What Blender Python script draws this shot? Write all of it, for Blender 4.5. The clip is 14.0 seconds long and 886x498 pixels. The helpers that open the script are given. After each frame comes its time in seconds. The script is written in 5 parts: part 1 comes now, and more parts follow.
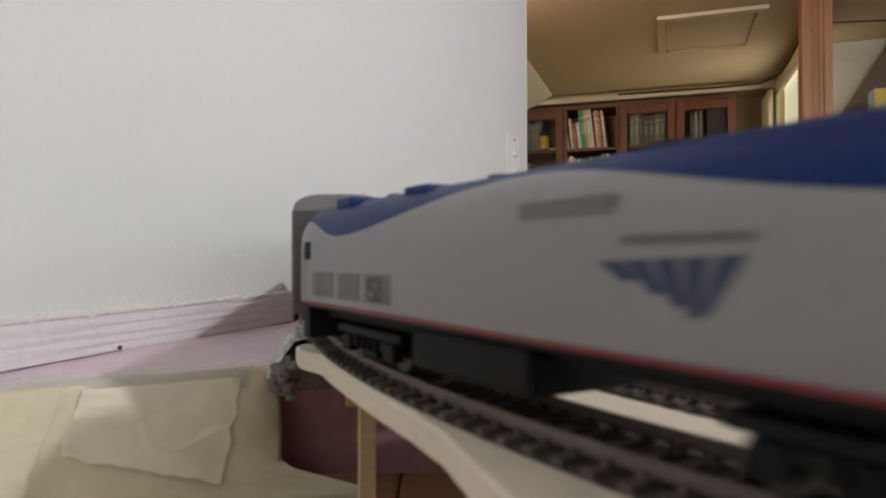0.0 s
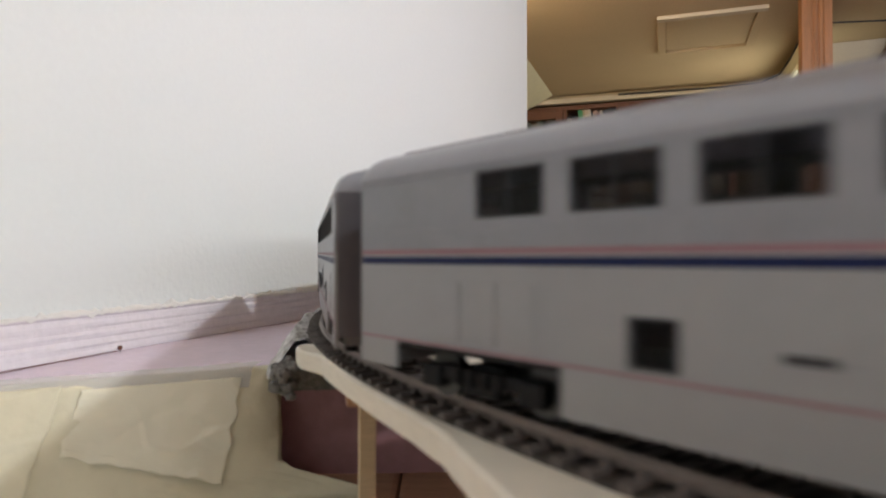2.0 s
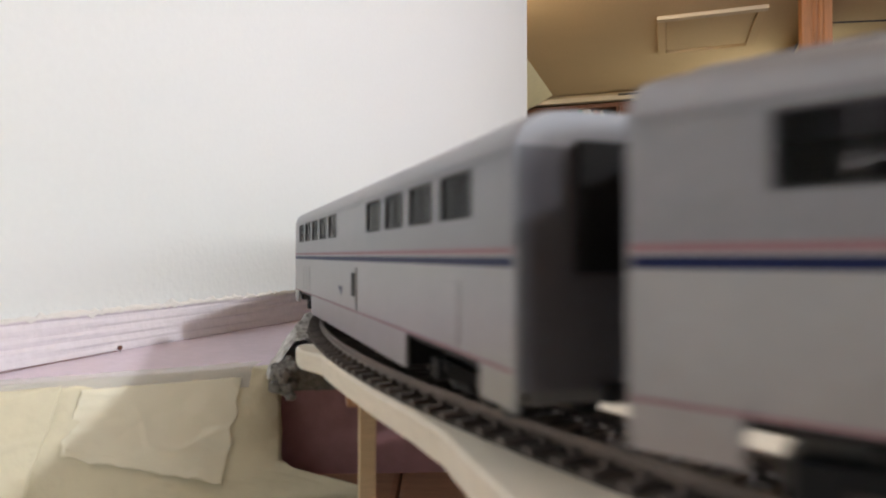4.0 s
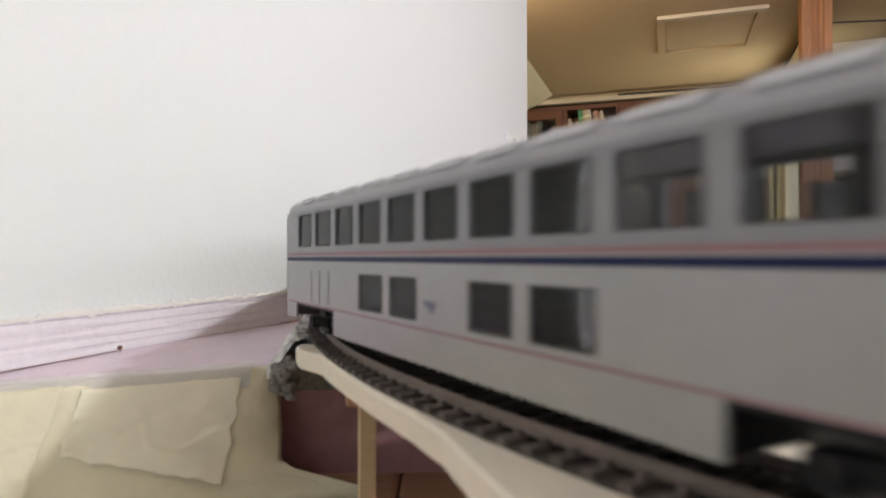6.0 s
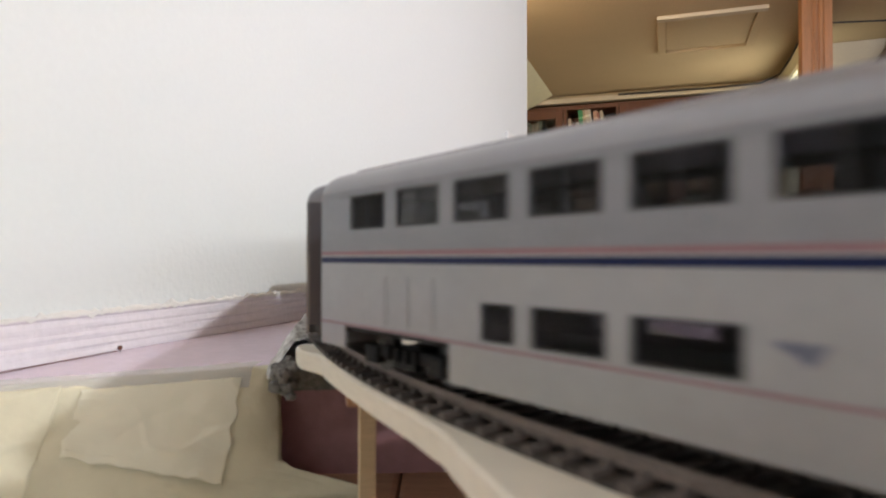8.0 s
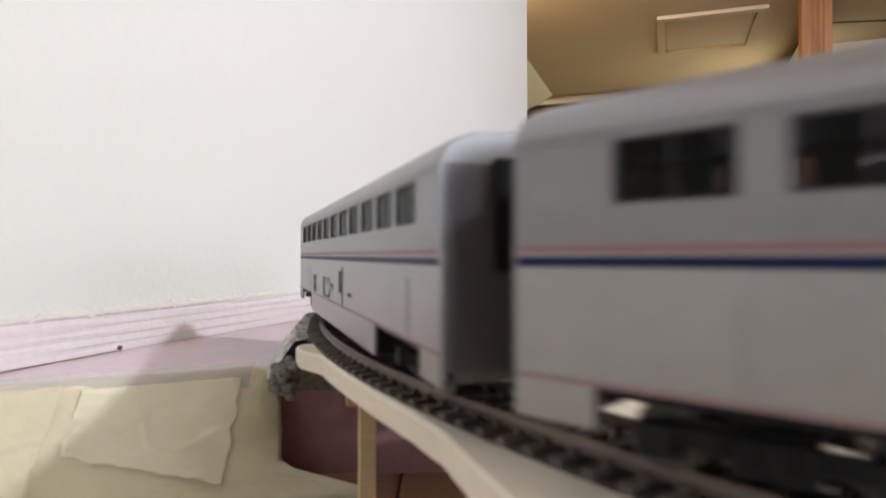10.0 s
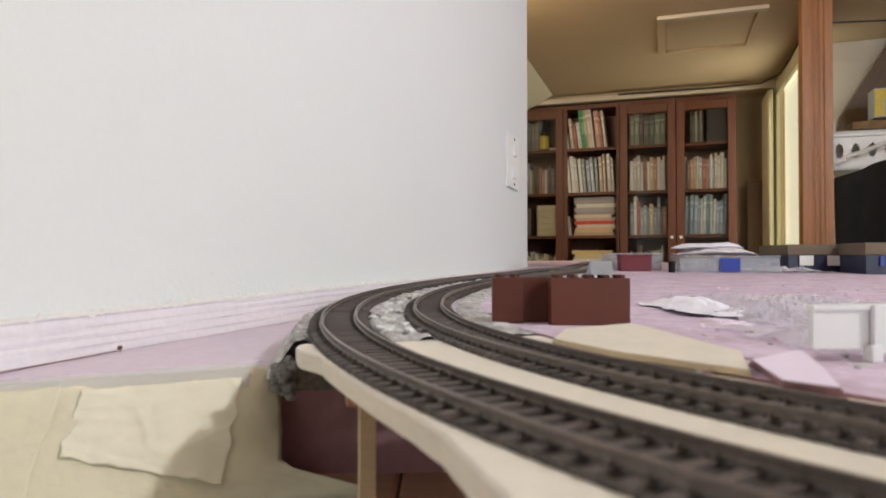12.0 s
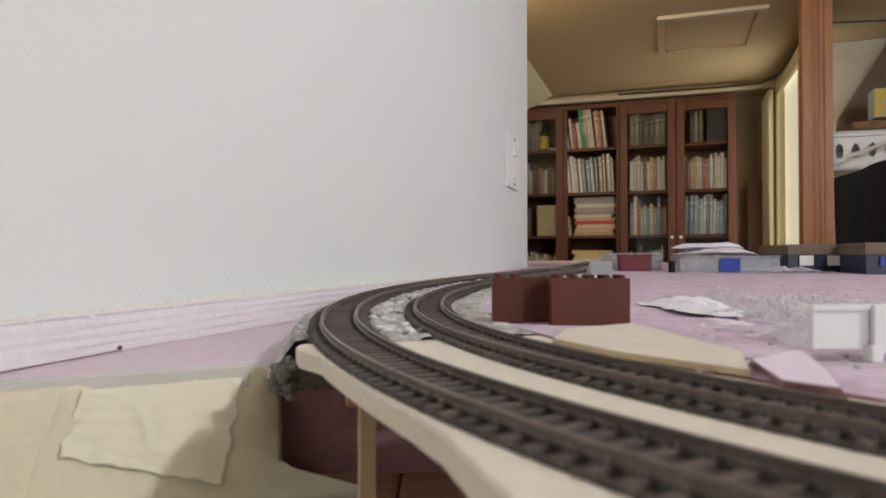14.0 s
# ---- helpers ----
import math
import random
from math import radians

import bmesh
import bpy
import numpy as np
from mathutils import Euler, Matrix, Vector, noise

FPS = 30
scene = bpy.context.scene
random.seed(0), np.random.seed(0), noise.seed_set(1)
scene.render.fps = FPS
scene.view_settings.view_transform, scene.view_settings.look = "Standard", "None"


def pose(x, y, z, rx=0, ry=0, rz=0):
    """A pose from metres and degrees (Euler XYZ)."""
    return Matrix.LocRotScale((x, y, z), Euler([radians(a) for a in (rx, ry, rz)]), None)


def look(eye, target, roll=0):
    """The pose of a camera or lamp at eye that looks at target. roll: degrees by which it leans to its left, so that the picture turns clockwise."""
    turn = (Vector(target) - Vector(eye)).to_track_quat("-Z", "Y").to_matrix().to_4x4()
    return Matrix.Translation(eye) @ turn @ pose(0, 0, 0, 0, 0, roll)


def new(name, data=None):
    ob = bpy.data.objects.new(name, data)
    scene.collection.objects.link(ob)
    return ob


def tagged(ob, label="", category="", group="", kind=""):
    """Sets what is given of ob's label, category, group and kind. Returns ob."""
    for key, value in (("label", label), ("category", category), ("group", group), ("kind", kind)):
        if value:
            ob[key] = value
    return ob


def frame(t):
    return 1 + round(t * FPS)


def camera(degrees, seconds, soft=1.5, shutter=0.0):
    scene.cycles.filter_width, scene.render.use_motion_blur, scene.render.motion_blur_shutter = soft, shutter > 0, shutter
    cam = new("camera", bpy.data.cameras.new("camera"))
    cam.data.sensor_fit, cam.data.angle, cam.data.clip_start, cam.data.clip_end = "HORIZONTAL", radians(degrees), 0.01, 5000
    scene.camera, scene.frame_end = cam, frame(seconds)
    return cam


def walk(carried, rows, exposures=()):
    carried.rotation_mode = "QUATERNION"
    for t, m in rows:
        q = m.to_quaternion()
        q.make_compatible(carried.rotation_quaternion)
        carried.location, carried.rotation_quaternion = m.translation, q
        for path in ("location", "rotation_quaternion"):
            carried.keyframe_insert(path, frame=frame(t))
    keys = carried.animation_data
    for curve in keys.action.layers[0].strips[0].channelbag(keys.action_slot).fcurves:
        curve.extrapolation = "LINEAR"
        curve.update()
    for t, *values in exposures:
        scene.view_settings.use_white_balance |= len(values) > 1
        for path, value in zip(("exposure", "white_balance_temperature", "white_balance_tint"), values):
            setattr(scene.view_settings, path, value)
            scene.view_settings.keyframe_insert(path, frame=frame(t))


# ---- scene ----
# ---- the camera: it stands still beside the curve, a hand's width above the table ----
cam = camera(68.57, 14.0, soft=1.7, shutter=0.42)
ZC = 1.0  # height of the lens above the floor
STAND = pose(0, 0, ZC, 90.80, 0, 0)
walk(cam, [(0.0, STAND), (14.0, STAND)],
     exposures=[(0.0, -0.10), (0.8, -0.08), (1.6, 0.16), (2.5, 0.33), (9.5, 0.44), (11.0, 0.36), (11.6, 0.26), (12.5, 0.16), (13.4, -0.03), (14.0, -0.04)])
cam.data.dof.use_dof = True
cam.data.dof.focus_distance = 0.70
cam.data.dof.aperture_fstop = 18.0

# ---- light ----
ROOM = pose(0, 0, 0, 0, 0, -19.0)  # the house lies turned against the camera's view
world = bpy.data.worlds.new("world")
scene.world = world
world.use_nodes = True
sky = world.node_tree.nodes.new("ShaderNodeTexSky")
sky.sky_type, sky.sun_disc = "NISHITA", False
sky.sun_elevation, sky.sun_rotation = radians(35), radians(150)
world.node_tree.links.new(sky.outputs[0], world.node_tree.nodes["Background"].inputs[0])
world.node_tree.nodes["Background"].inputs[1].default_value = 0.1


def area(name, m, watts, sx, sy, colour, shape="RECTANGLE"):
    d = bpy.data.lights.new(name, "AREA")
    d.energy, d.shape, d.size, d.size_y, d.color = watts, shape, sx, sy, colour
    ob = new(name, d)
    ob.matrix_basis = m
    return ob


# the bulb under the ceiling beside the table: it throws the train's shadow to the wall's foot
bulb = bpy.data.lights.new("ceiling_bulb_light", "POINT")
bulb.energy, bulb.shadow_soft_size, bulb.color = 53, 0.045, (0.90, 0.94, 1.0)
LAMP = Vector((1.29, -0.246, ZC + 1.060))
new("ceiling_bulb_light", bulb).location = LAMP
# added broad cool fill from the table's far side; no window is built there
area("right_fill_light", ROOM @ pose(4.0, 0.1, 1.70, 0, 90, 0), 19, 0.75, 2.8, (0.90, 0.96, 1.0))
# added unseen cool fill behind the camera, to brighten the train's near side
area("back_fill_light", look((1.75, -2.6, 1.60), (0.2, 0.2, 1.05)), 22, 1.0, 0.9, (0.86, 0.93, 1.0))
# daylight through the window in the far room's side wall
area("side_window_daylight", ROOM @ pose(0.60, 4.08, 1.35, 0, 90, 0), 4.5, 1.2, 0.6, (1.0, 0.93, 0.74))
# added unseen warm fill for the far room, aimed at the bookcases; no fixture built
area("far_fill_light", look(ROOM @ Vector((-0.75, 2.3, 2.04)), ROOM @ Vector((-0.2, 4.5, 1.15))), 13, 0.3, 0.3, (1.0, 0.77, 0.49), "DISK")

# ---- materials ----


def material(name, colour, rough=0.6, metal=0.0, vary=0.12, grain=60.0, stain=6.0, bump=0.0, stretch=(1, 1, 1), random_tint=0.0, second=None, transmission=0.0, coat=0.0, spec=0.5):
    m = bpy.data.materials.new(name)
    m.use_nodes = True
    n, l = m.node_tree.nodes, m.node_tree.links
    b = n["Principled BSDF"]
    b.inputs["Roughness"].default_value, b.inputs["Metallic"].default_value = rough, metal
    b.inputs["Transmission Weight"].default_value = transmission
    b.inputs["Coat Weight"].default_value = coat
    b.inputs["Specular IOR Level"].default_value = spec
    tc, mp = n.new("ShaderNodeTexCoord"), n.new("ShaderNodeMapping")
    mp.inputs["Scale"].default_value = stretch
    l.new(tc.outputs["Object"], mp.inputs[0])
    fine, broad = n.new("ShaderNodeTexNoise"), n.new("ShaderNodeTexNoise")
    fine.inputs["Scale"].default_value, fine.inputs["Detail"].default_value = grain, 5
    broad.inputs["Scale"].default_value, broad.inputs["Detail"].default_value = stain, 3
    l.new(mp.outputs[0], fine.inputs["Vector"]), l.new(mp.outputs[0], broad.inputs["Vector"])
    add = n.new("ShaderNodeMath")
    add.operation = "ADD"
    l.new(fine.outputs[0], add.inputs[0]), l.new(broad.outputs[0], add.inputs[1])
    ramp = n.new("ShaderNodeMapRange")
    ramp.inputs["From Min"].default_value, ramp.inputs["From Max"].default_value = 0.65, 1.35
    l.new(add.outputs[0], ramp.inputs["Value"])
    mix = n.new("ShaderNodeMix")
    mix.data_type = "RGBA"
    dark = second or tuple(c * (1 - 2 * vary) for c in colour)
    mix.inputs["A"].default_value, mix.inputs["B"].default_value = (*dark, 1), (*colour, 1)
    l.new(ramp.outputs[0], mix.inputs["Factor"])
    out = mix.outputs["Result"]
    if random_tint:
        info, hsv, r2 = n.new("ShaderNodeObjectInfo"), n.new("ShaderNodeHueSaturation"), n.new("ShaderNodeMapRange")
        r2.inputs["To Min"].default_value, r2.inputs["To Max"].default_value = 1 - random_tint, 1 + random_tint
        l.new(info.outputs["Random"], r2.inputs["Value"])
        l.new(r2.outputs[0], hsv.inputs["Value"]), l.new(out, hsv.inputs["Color"])
        out = hsv.outputs[0]
    l.new(out, b.inputs["Base Color"])
    if bump:
        bp = n.new("ShaderNodeBump")
        bp.inputs["Strength"].default_value, bp.inputs["Distance"].default_value = 0.6, bump
        l.new(add.outputs[0], bp.inputs["Height"]), l.new(bp.outputs[0], b.inputs["Normal"])
    return m


def clear(name, tint, gloss=0.08, rough=0.05, haze=0.0, cloud=(0.8, 0.8, 0.8), ior=0.0):
    """Thin see-through sheet: tinted, with some gloss and some milky haze."""
    m = bpy.data.materials.new(name)
    m.use_nodes = True
    n, l = m.node_tree.nodes, m.node_tree.links
    n.remove(n["Principled BSDF"])
    t, g, d = n.new("ShaderNodeBsdfTransparent"), n.new("ShaderNodeBsdfGlossy"), n.new("ShaderNodeBsdfDiffuse")
    t.inputs[0].default_value = (*tint, 1)
    g.inputs["Roughness"].default_value = rough
    d.inputs[0].default_value = (*cloud, 1)
    a, b = n.new("ShaderNodeMixShader"), n.new("ShaderNodeMixShader")
    a.inputs[0].default_value, b.inputs[0].default_value = haze, gloss
    l.new(t.outputs[0], a.inputs[1]), l.new(d.outputs[0], a.inputs[2])
    l.new(a.outputs[0], b.inputs[1]), l.new(g.outputs[0], b.inputs[2])
    if ior:
        fr = n.new("ShaderNodeFresnel")
        fr.inputs[0].default_value = ior
        l.new(fr.outputs[0], b.inputs[0])
    l.new(b.outputs[0], n["Material Output"].inputs[0])
    return m


M = dict(
    wall=material("wall_paint", (0.765, 0.785, 0.77), 0.75, vary=0.015, grain=220, stain=3, bump=0.0006),
    ceiling=material("ceiling_paint", (0.58, 0.455, 0.285), 0.8, vary=0.05, grain=90, stain=2.5, bump=0.0015),
    tanwall=material("tan_wall_paint", (0.52, 0.42, 0.27), 0.8, vary=0.06, grain=90, stain=2.5),
    white=material("white_paint", (0.78, 0.77, 0.73), 0.5, vary=0.04, grain=80, stain=5),
    floor=material("floor_boards", (0.28, 0.17, 0.09), 0.45, vary=0.15, grain=40, stain=4, stretch=(1, 8, 1)),
    tablewood=material("table_wood", (0.62, 0.36, 0.22), 0.5, vary=0.16, grain=90, stain=12, stretch=(2, 14, 1)),
    foam=material("pink_foam", (0.77, 0.66, 0.76), 0.7, vary=0.07, grain=160, stain=14, bump=0.0006),
    lilacfoam=material("lilac_foam", (0.86, 0.75, 0.88), 0.7, vary=0.04, grain=200, stain=30, bump=0.0006),
    dustfilm=clear("dusty_film", (0.92, 0.92, 0.91), gloss=0.04, rough=0.3, haze=0.55, cloud=(0.80, 0.78, 0.75)),
    palefoam=material("pale_foam_skin", (0.82, 0.765, 0.80), 0.75, vary=0.06, grain=220, stain=18, bump=0.0008),
    # pinker cut foam, darkened in the colour for the shade under the roadbed
    foamcut_shade=material("shaded_cut_foam", (0.45, 0.245, 0.265), 0.85, vary=0.12, grain=120, stain=18, bump=0.001),
    foamdirty=material("dusty_pink_foam", (0.77, 0.655, 0.79), 0.8, vary=0.14, grain=140, stain=30, bump=0.0014, second=(0.49, 0.365, 0.45)),
    ply=material("birch_plywood", (0.83, 0.77, 0.66), 0.6, vary=0.07, grain=120, stain=16, stretch=(1, 1, 5)),
    plyedge=material("plywood_edge", (0.70, 0.56, 0.36), 0.7, vary=0.12, grain=200, stain=20, stretch=(1, 1, 9)),
    paper=material("masking_paper", (0.73, 0.68, 0.51), 0.7, vary=0.06, grain=90, stain=22, bump=0.0016),
    brightpaper=material("clean_masking_paper", (0.80, 0.76, 0.61), 0.65, vary=0.03, grain=90, stain=14, bump=0.0012),
    whitetissue=material("white_tissue", (0.87, 0.85, 0.93), 0.8, vary=0.03, grain=160, stain=30),
    tissue=material("dusty_tissue", (0.74, 0.71, 0.69), 0.85, vary=0.10, grain=160, stain=30, bump=0.0012),
    paleplaster=material("pale_plaster", (0.78, 0.77, 0.76), 0.9, vary=0.2, grain=260, stain=70, bump=0.004, second=(0.20, 0.185, 0.175)),
    chalk=material("white_plaster", (0.82, 0.81, 0.81), 0.9, vary=0.1, grain=300, stain=120, bump=0.002),
    plaster=material("grey_plaster", (0.42, 0.405, 0.39), 0.9, vary=0.22, grain=150, stain=40, bump=0.002, second=(0.27, 0.255, 0.245)),
    roughplaster=material("broken_plaster", (0.30, 0.285, 0.275), 0.95, vary=0.3, grain=420, stain=110, bump=0.004, second=(0.10, 0.095, 0.09)),
    tie=material("brown_plastic_tie", (0.115, 0.092, 0.082), 0.6, vary=0.15, grain=900, stain=120, random_tint=0.3),
    rail=material("weathered_rail", (0.27, 0.225, 0.20), 0.42, metal=0.6, vary=0.15, grain=500, stain=60),
    # upper car sides: silver darkened in the colour to imitate their dimmer reflections
    silvershade=material("shaded_silver_paint", (0.23, 0.23, 0.25), 0.29, metal=0.6, vary=0.06, grain=420, stain=55),
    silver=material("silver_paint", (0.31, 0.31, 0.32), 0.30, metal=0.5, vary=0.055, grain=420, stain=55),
    roofgrey=material("grey_roof_paint", (0.30, 0.30, 0.325), 0.36, metal=0.4, vary=0.04, grain=300, stain=40),
    lococoat=material("light_silver_paint", (0.265, 0.265, 0.275), 0.34, metal=0.4, vary=0.03, grain=300, stain=40),
    midgrey=material("worn_grey_print", (0.085, 0.085, 0.09), 0.6, vary=0.08, grain=300, stain=40),
    stripeblue=material("dark_blue_stripe_paint", (0.004, 0.010, 0.062), 0.45, vary=0.06, grain=300, stain=40, spec=0.2),
    fademark=material("faded_blue_print", (0.13, 0.14, 0.21), 0.5, vary=0.1, grain=300, stain=60),
    # car ends: grey darkened in the colour for the shade between cars
    endshade=material("shaded_grey_paint", (0.14, 0.14, 0.16), 0.36, metal=0.45, vary=0.06, grain=300, stain=40),
    blue=material("blue_paint", (0.003, 0.024, 0.13), 0.4, spec=0.15, vary=0.06, grain=300, stain=40),
    red=material("red_paint", (0.20, 0.018, 0.022), 0.45, vary=0.06, grain=300, stain=40),
    palered=material("faded_red_paint", (0.25, 0.125, 0.15), 0.5, vary=0.06, grain=300, stain=40),
    black=material("black_plastic", (0.009, 0.009, 0.010), 0.6, spec=0.2, vary=0.15, grain=400, stain=60),
    darkgrey=material("dark_grey_plastic", (0.045, 0.045, 0.05), 0.55, spec=0.3, vary=0.12, grain=400, stain=60),
    uppergrille=material("pale_grille_paint", (0.19, 0.19, 0.195), 0.5, metal=0.3, vary=0.06, grain=400, stain=60),
    grille=material("grey_grille_paint", (0.14, 0.14, 0.145), 0.55, vary=0.06, grain=400, stain=60),
    steel=material("blackened_steel", (0.08, 0.078, 0.075), 0.4, metal=0.9, vary=0.1, grain=500, stain=60),
    interior=material("car_interior_plastic", (0.014, 0.013, 0.013), 0.7, vary=0.1, grain=300, stain=50),
    seat=material("dull_seat_plastic", (0.20, 0.185, 0.165), 0.6, vary=0.1, grain=300, stain=50),
    pane=clear("tinted_pane", (0.56, 0.56, 0.57), rough=0.04, ior=1.19),
    palepane=clear("lightly_tinted_pane", (0.74, 0.74, 0.75), rough=0.04, ior=1.3),
    frosted=clear("pale_frosted_pane", (0.5, 0.5, 0.5), rough=0.25, haze=0.8, cloud=(0.36, 0.36, 0.37), ior=1.4),
    glass=clear("cabinet_glass", (0.90, 0.90, 0.89), gloss=0.035, rough=0.03),
    plastic=clear("clear_plastic", (0.92, 0.93, 0.94), gloss=0.10, rough=0.1, haze=0.24, cloud=(0.85, 0.88, 0.93)),
    bag=clear("plastic_bag_film", (0.93, 0.93, 0.94), gloss=0.12, rough=0.16, haze=0.30, cloud=(0.95, 0.92, 0.98)),
    whiteplastic=material("white_plastic", (0.82, 0.82, 0.81), 0.35, vary=0.02, grain=200, stain=20),
    brick=material("brown_brick_plastic", (0.115, 0.026, 0.012), 0.55, vary=0.05, grain=300, stain=30),
    greyplastic=material("grey_plastic", (0.33, 0.34, 0.36), 0.35, vary=0.04, grain=300, stain=30),
    bookcase=material("dark_stained_wood", (0.145, 0.042, 0.015), 0.5, vary=0.2, grain=60, stain=8, stretch=(6, 6, 0.7)),
    oak=material("oak_casing", (0.47, 0.205, 0.075), 0.42, vary=0.22, grain=70, stain=9, stretch=(8, 8, 0.5)),
    brownwood=material("brown_board", (0.17, 0.095, 0.045), 0.5, vary=0.2, grain=60, stain=8, stretch=(1, 6, 1)),
    cable=material("black_cable", (0.02, 0.02, 0.022), 0.5, vary=0.1),
    cloth=material("black_cloth", (0.011, 0.011, 0.012), 0.9, vary=0.2, grain=400, stain=20),
    curtain=material("cream_curtain", (0.82, 0.78, 0.56), 0.8, vary=0.05, grain=300, stain=20),
    card=material("brown_cardboard", (0.17, 0.125, 0.085), 0.8, vary=0.08, grain=120, stain=14),
    navy=material("navy_print", (0.025, 0.03, 0.07), 0.4, vary=0.25, grain=60, stain=30),
    bluelabel=material("blue_label", (0.03, 0.06, 0.36), 0.4, vary=0.08),
    redbox=clear("red_plastic_box", (0.55, 0.10, 0.13), gloss=0.1, rough=0.15, haze=0.5, cloud=(0.33, 0.07, 0.09)),
    yellow=material("yellow_print", (0.72, 0.55, 0.06), 0.5, vary=0.1, grain=60, stain=30),
    wicker=material("woven_wicker", (0.42, 0.26, 0.12), 0.7, vary=0.25, grain=300, stain=30),
    paperwhite=material("white_paper", (0.80, 0.78, 0.74), 0.8, vary=0.04, grain=200, stain=10),
    cream=material("cream_trim_paint", (0.60, 0.52, 0.40), 0.6, vary=0.05, grain=80, stain=5),
    lilac=material("lilac_paper", (0.72, 0.66, 0.70), 0.7, vary=0.06, grain=150, stain=20),
)

# ---- mesh helpers ----


def link(name, bm, mats, parent=None, label="", m=None, smooth=False):
    me = bpy.data.meshes.new(name)
    bm.normal_update()
    bm.to_mesh(me)
    bm.free()
    for x in (mats if isinstance(mats, (list, tuple)) else [mats]):
        me.materials.append(x)
    if smooth:
        for p in me.polygons:
            p.use_smooth = True
    ob = new(name, me)
    if parent is not None:
        ob.parent = parent
    if m is not None:
        ob.matrix_basis = m
    if label:
        ob["label"] = label
    return ob


def part(name, bm, mats, parent, label="", m=None, smooth=False):
    return link(name, bm, mats, parent, label, m, smooth)


def root(name, m, label, category, group="", kind=""):
    ob = new(name)
    ob.empty_display_size = 0.02
    ob.matrix_basis = m
    return tagged(ob, label, category, group, kind)


def same(name, me, parent, m, label=""):
    """Another object on a mesh that is already made."""
    ob = new(name, me)
    ob.parent = parent
    ob.matrix_basis = m
    if label:
        ob["label"] = label
    return ob


def box(bm, x0, x1, y0, y1, z0, z1, bevel=0.0, mat=0):
    vs = [bm.verts.new(p) for p in ((x0, y0, z0), (x1, y0, z0), (x1, y1, z0), (x0, y1, z0), (x0, y0, z1), (x1, y0, z1), (x1, y1, z1), (x0, y1, z1))]
    fs = [bm.faces.new([vs[i] for i in q]) for q in ((3, 2, 1, 0), (4, 5, 6, 7), (0, 1, 5, 4), (1, 2, 6, 5), (2, 3, 7, 6), (3, 0, 4, 7))]
    for f in fs:
        f.material_index = mat
    if bevel:
        es = list({e for f in fs for e in f.edges})
        bmesh.ops.bevel(bm, geom=es, offset=bevel, segments=2, affect="EDGES", profile=0.6)
    return bm


def boxed(*a, **k):
    return box(bmesh.new(), *a, **k)


def rod(bm, a, b, r, seg=12, r2=None, mat=0):
    a, b = Vector(a), Vector(b)
    m = Matrix.Translation((a + b) / 2) @ (b - a).to_track_quat("Z", "Y").to_matrix().to_4x4()
    made = bmesh.ops.create_cone(bm, cap_ends=True, segments=seg, radius1=r, radius2=r if r2 is None else r2, depth=(b - a).length, matrix=m)
    for v in made["verts"]:
        for f in v.link_faces:
            f.material_index = mat
    return bm


def loft(bm, rings, closed=True, caps=True, mat=0):
    """Skin over rings of points, each ring of the same count."""
    rows = [[bm.verts.new(p) for p in r] for r in rings]
    n = len(rows[0])
    for a, b in zip(rows, rows[1:]):
        for i in range(n if closed else n - 1):
            j = (i + 1) % n
            f = bm.faces.new((a[i], a[j], b[j], b[i]))
            f.material_index = mat
    if caps and closed:
        bm.faces.new(rows[0][::-1]).material_index = mat
        bm.faces.new(rows[-1]).material_index = mat
    return rows


def sheet(nx, ny, fn, thick=0.0):
    """A grid of fn(i/nx, j/ny) points."""
    bm = bmesh.new()
    g = [[bm.verts.new(fn(i / nx, j / ny)) for j in range(ny + 1)] for i in range(nx + 1)]
    for i in range(nx):
        for j in range(ny):
            bm.faces.new((g[i][j], g[i + 1][j], g[i + 1][j + 1], g[i][j + 1]))
    if thick:
        bm.normal_update()
        bmesh.ops.solidify(bm, geom=bm.faces[:], thickness=thick)
    return bm


def tube(name, pts, r, mat, parent=None, label=""):
    c = bpy.data.curves.new(name, "CURVE")
    c.dimensions, c.bevel_depth, c.bevel_resolution = "3D", r, 3
    s = c.splines.new("POLY")
    s.points.add(len(pts) - 1)
    for p, q in zip(s.points, pts):
        p.co = (*q, 1)
    c.materials.append(mat)
    ob = new(name, c)
    if parent is not None:
        ob.parent = parent
    if label:
        ob["label"] = label
    return ob


def fuzz(x, y, z=0.0, s=1.0):
    return noise.noise(Vector((x, y, z)) * s)


# ---- the line of the track: a curve of 584 mm radius, led in along the wall and out to the side ----
R1, TH = 0.584, -1.465
GAUGE = 0.0165
CX, CY = -0.0587 - R1 * math.sin(TH), 0.3723 + R1 * math.cos(TH)
S_IN, S_OUT, R_REV, L_REV = -0.47, 0.65, 0.60, 0.27
SPACING = 0.0524  # from track to track


def clamp(x, a, b):
    return max(a, min(b, x))


def rail_z(s):
    q = clamp(s, S_IN - 0.1, 0.2) / 0.3
    return ZC - 0.02965 - 0.00339 * q + 0.00253 * q * q


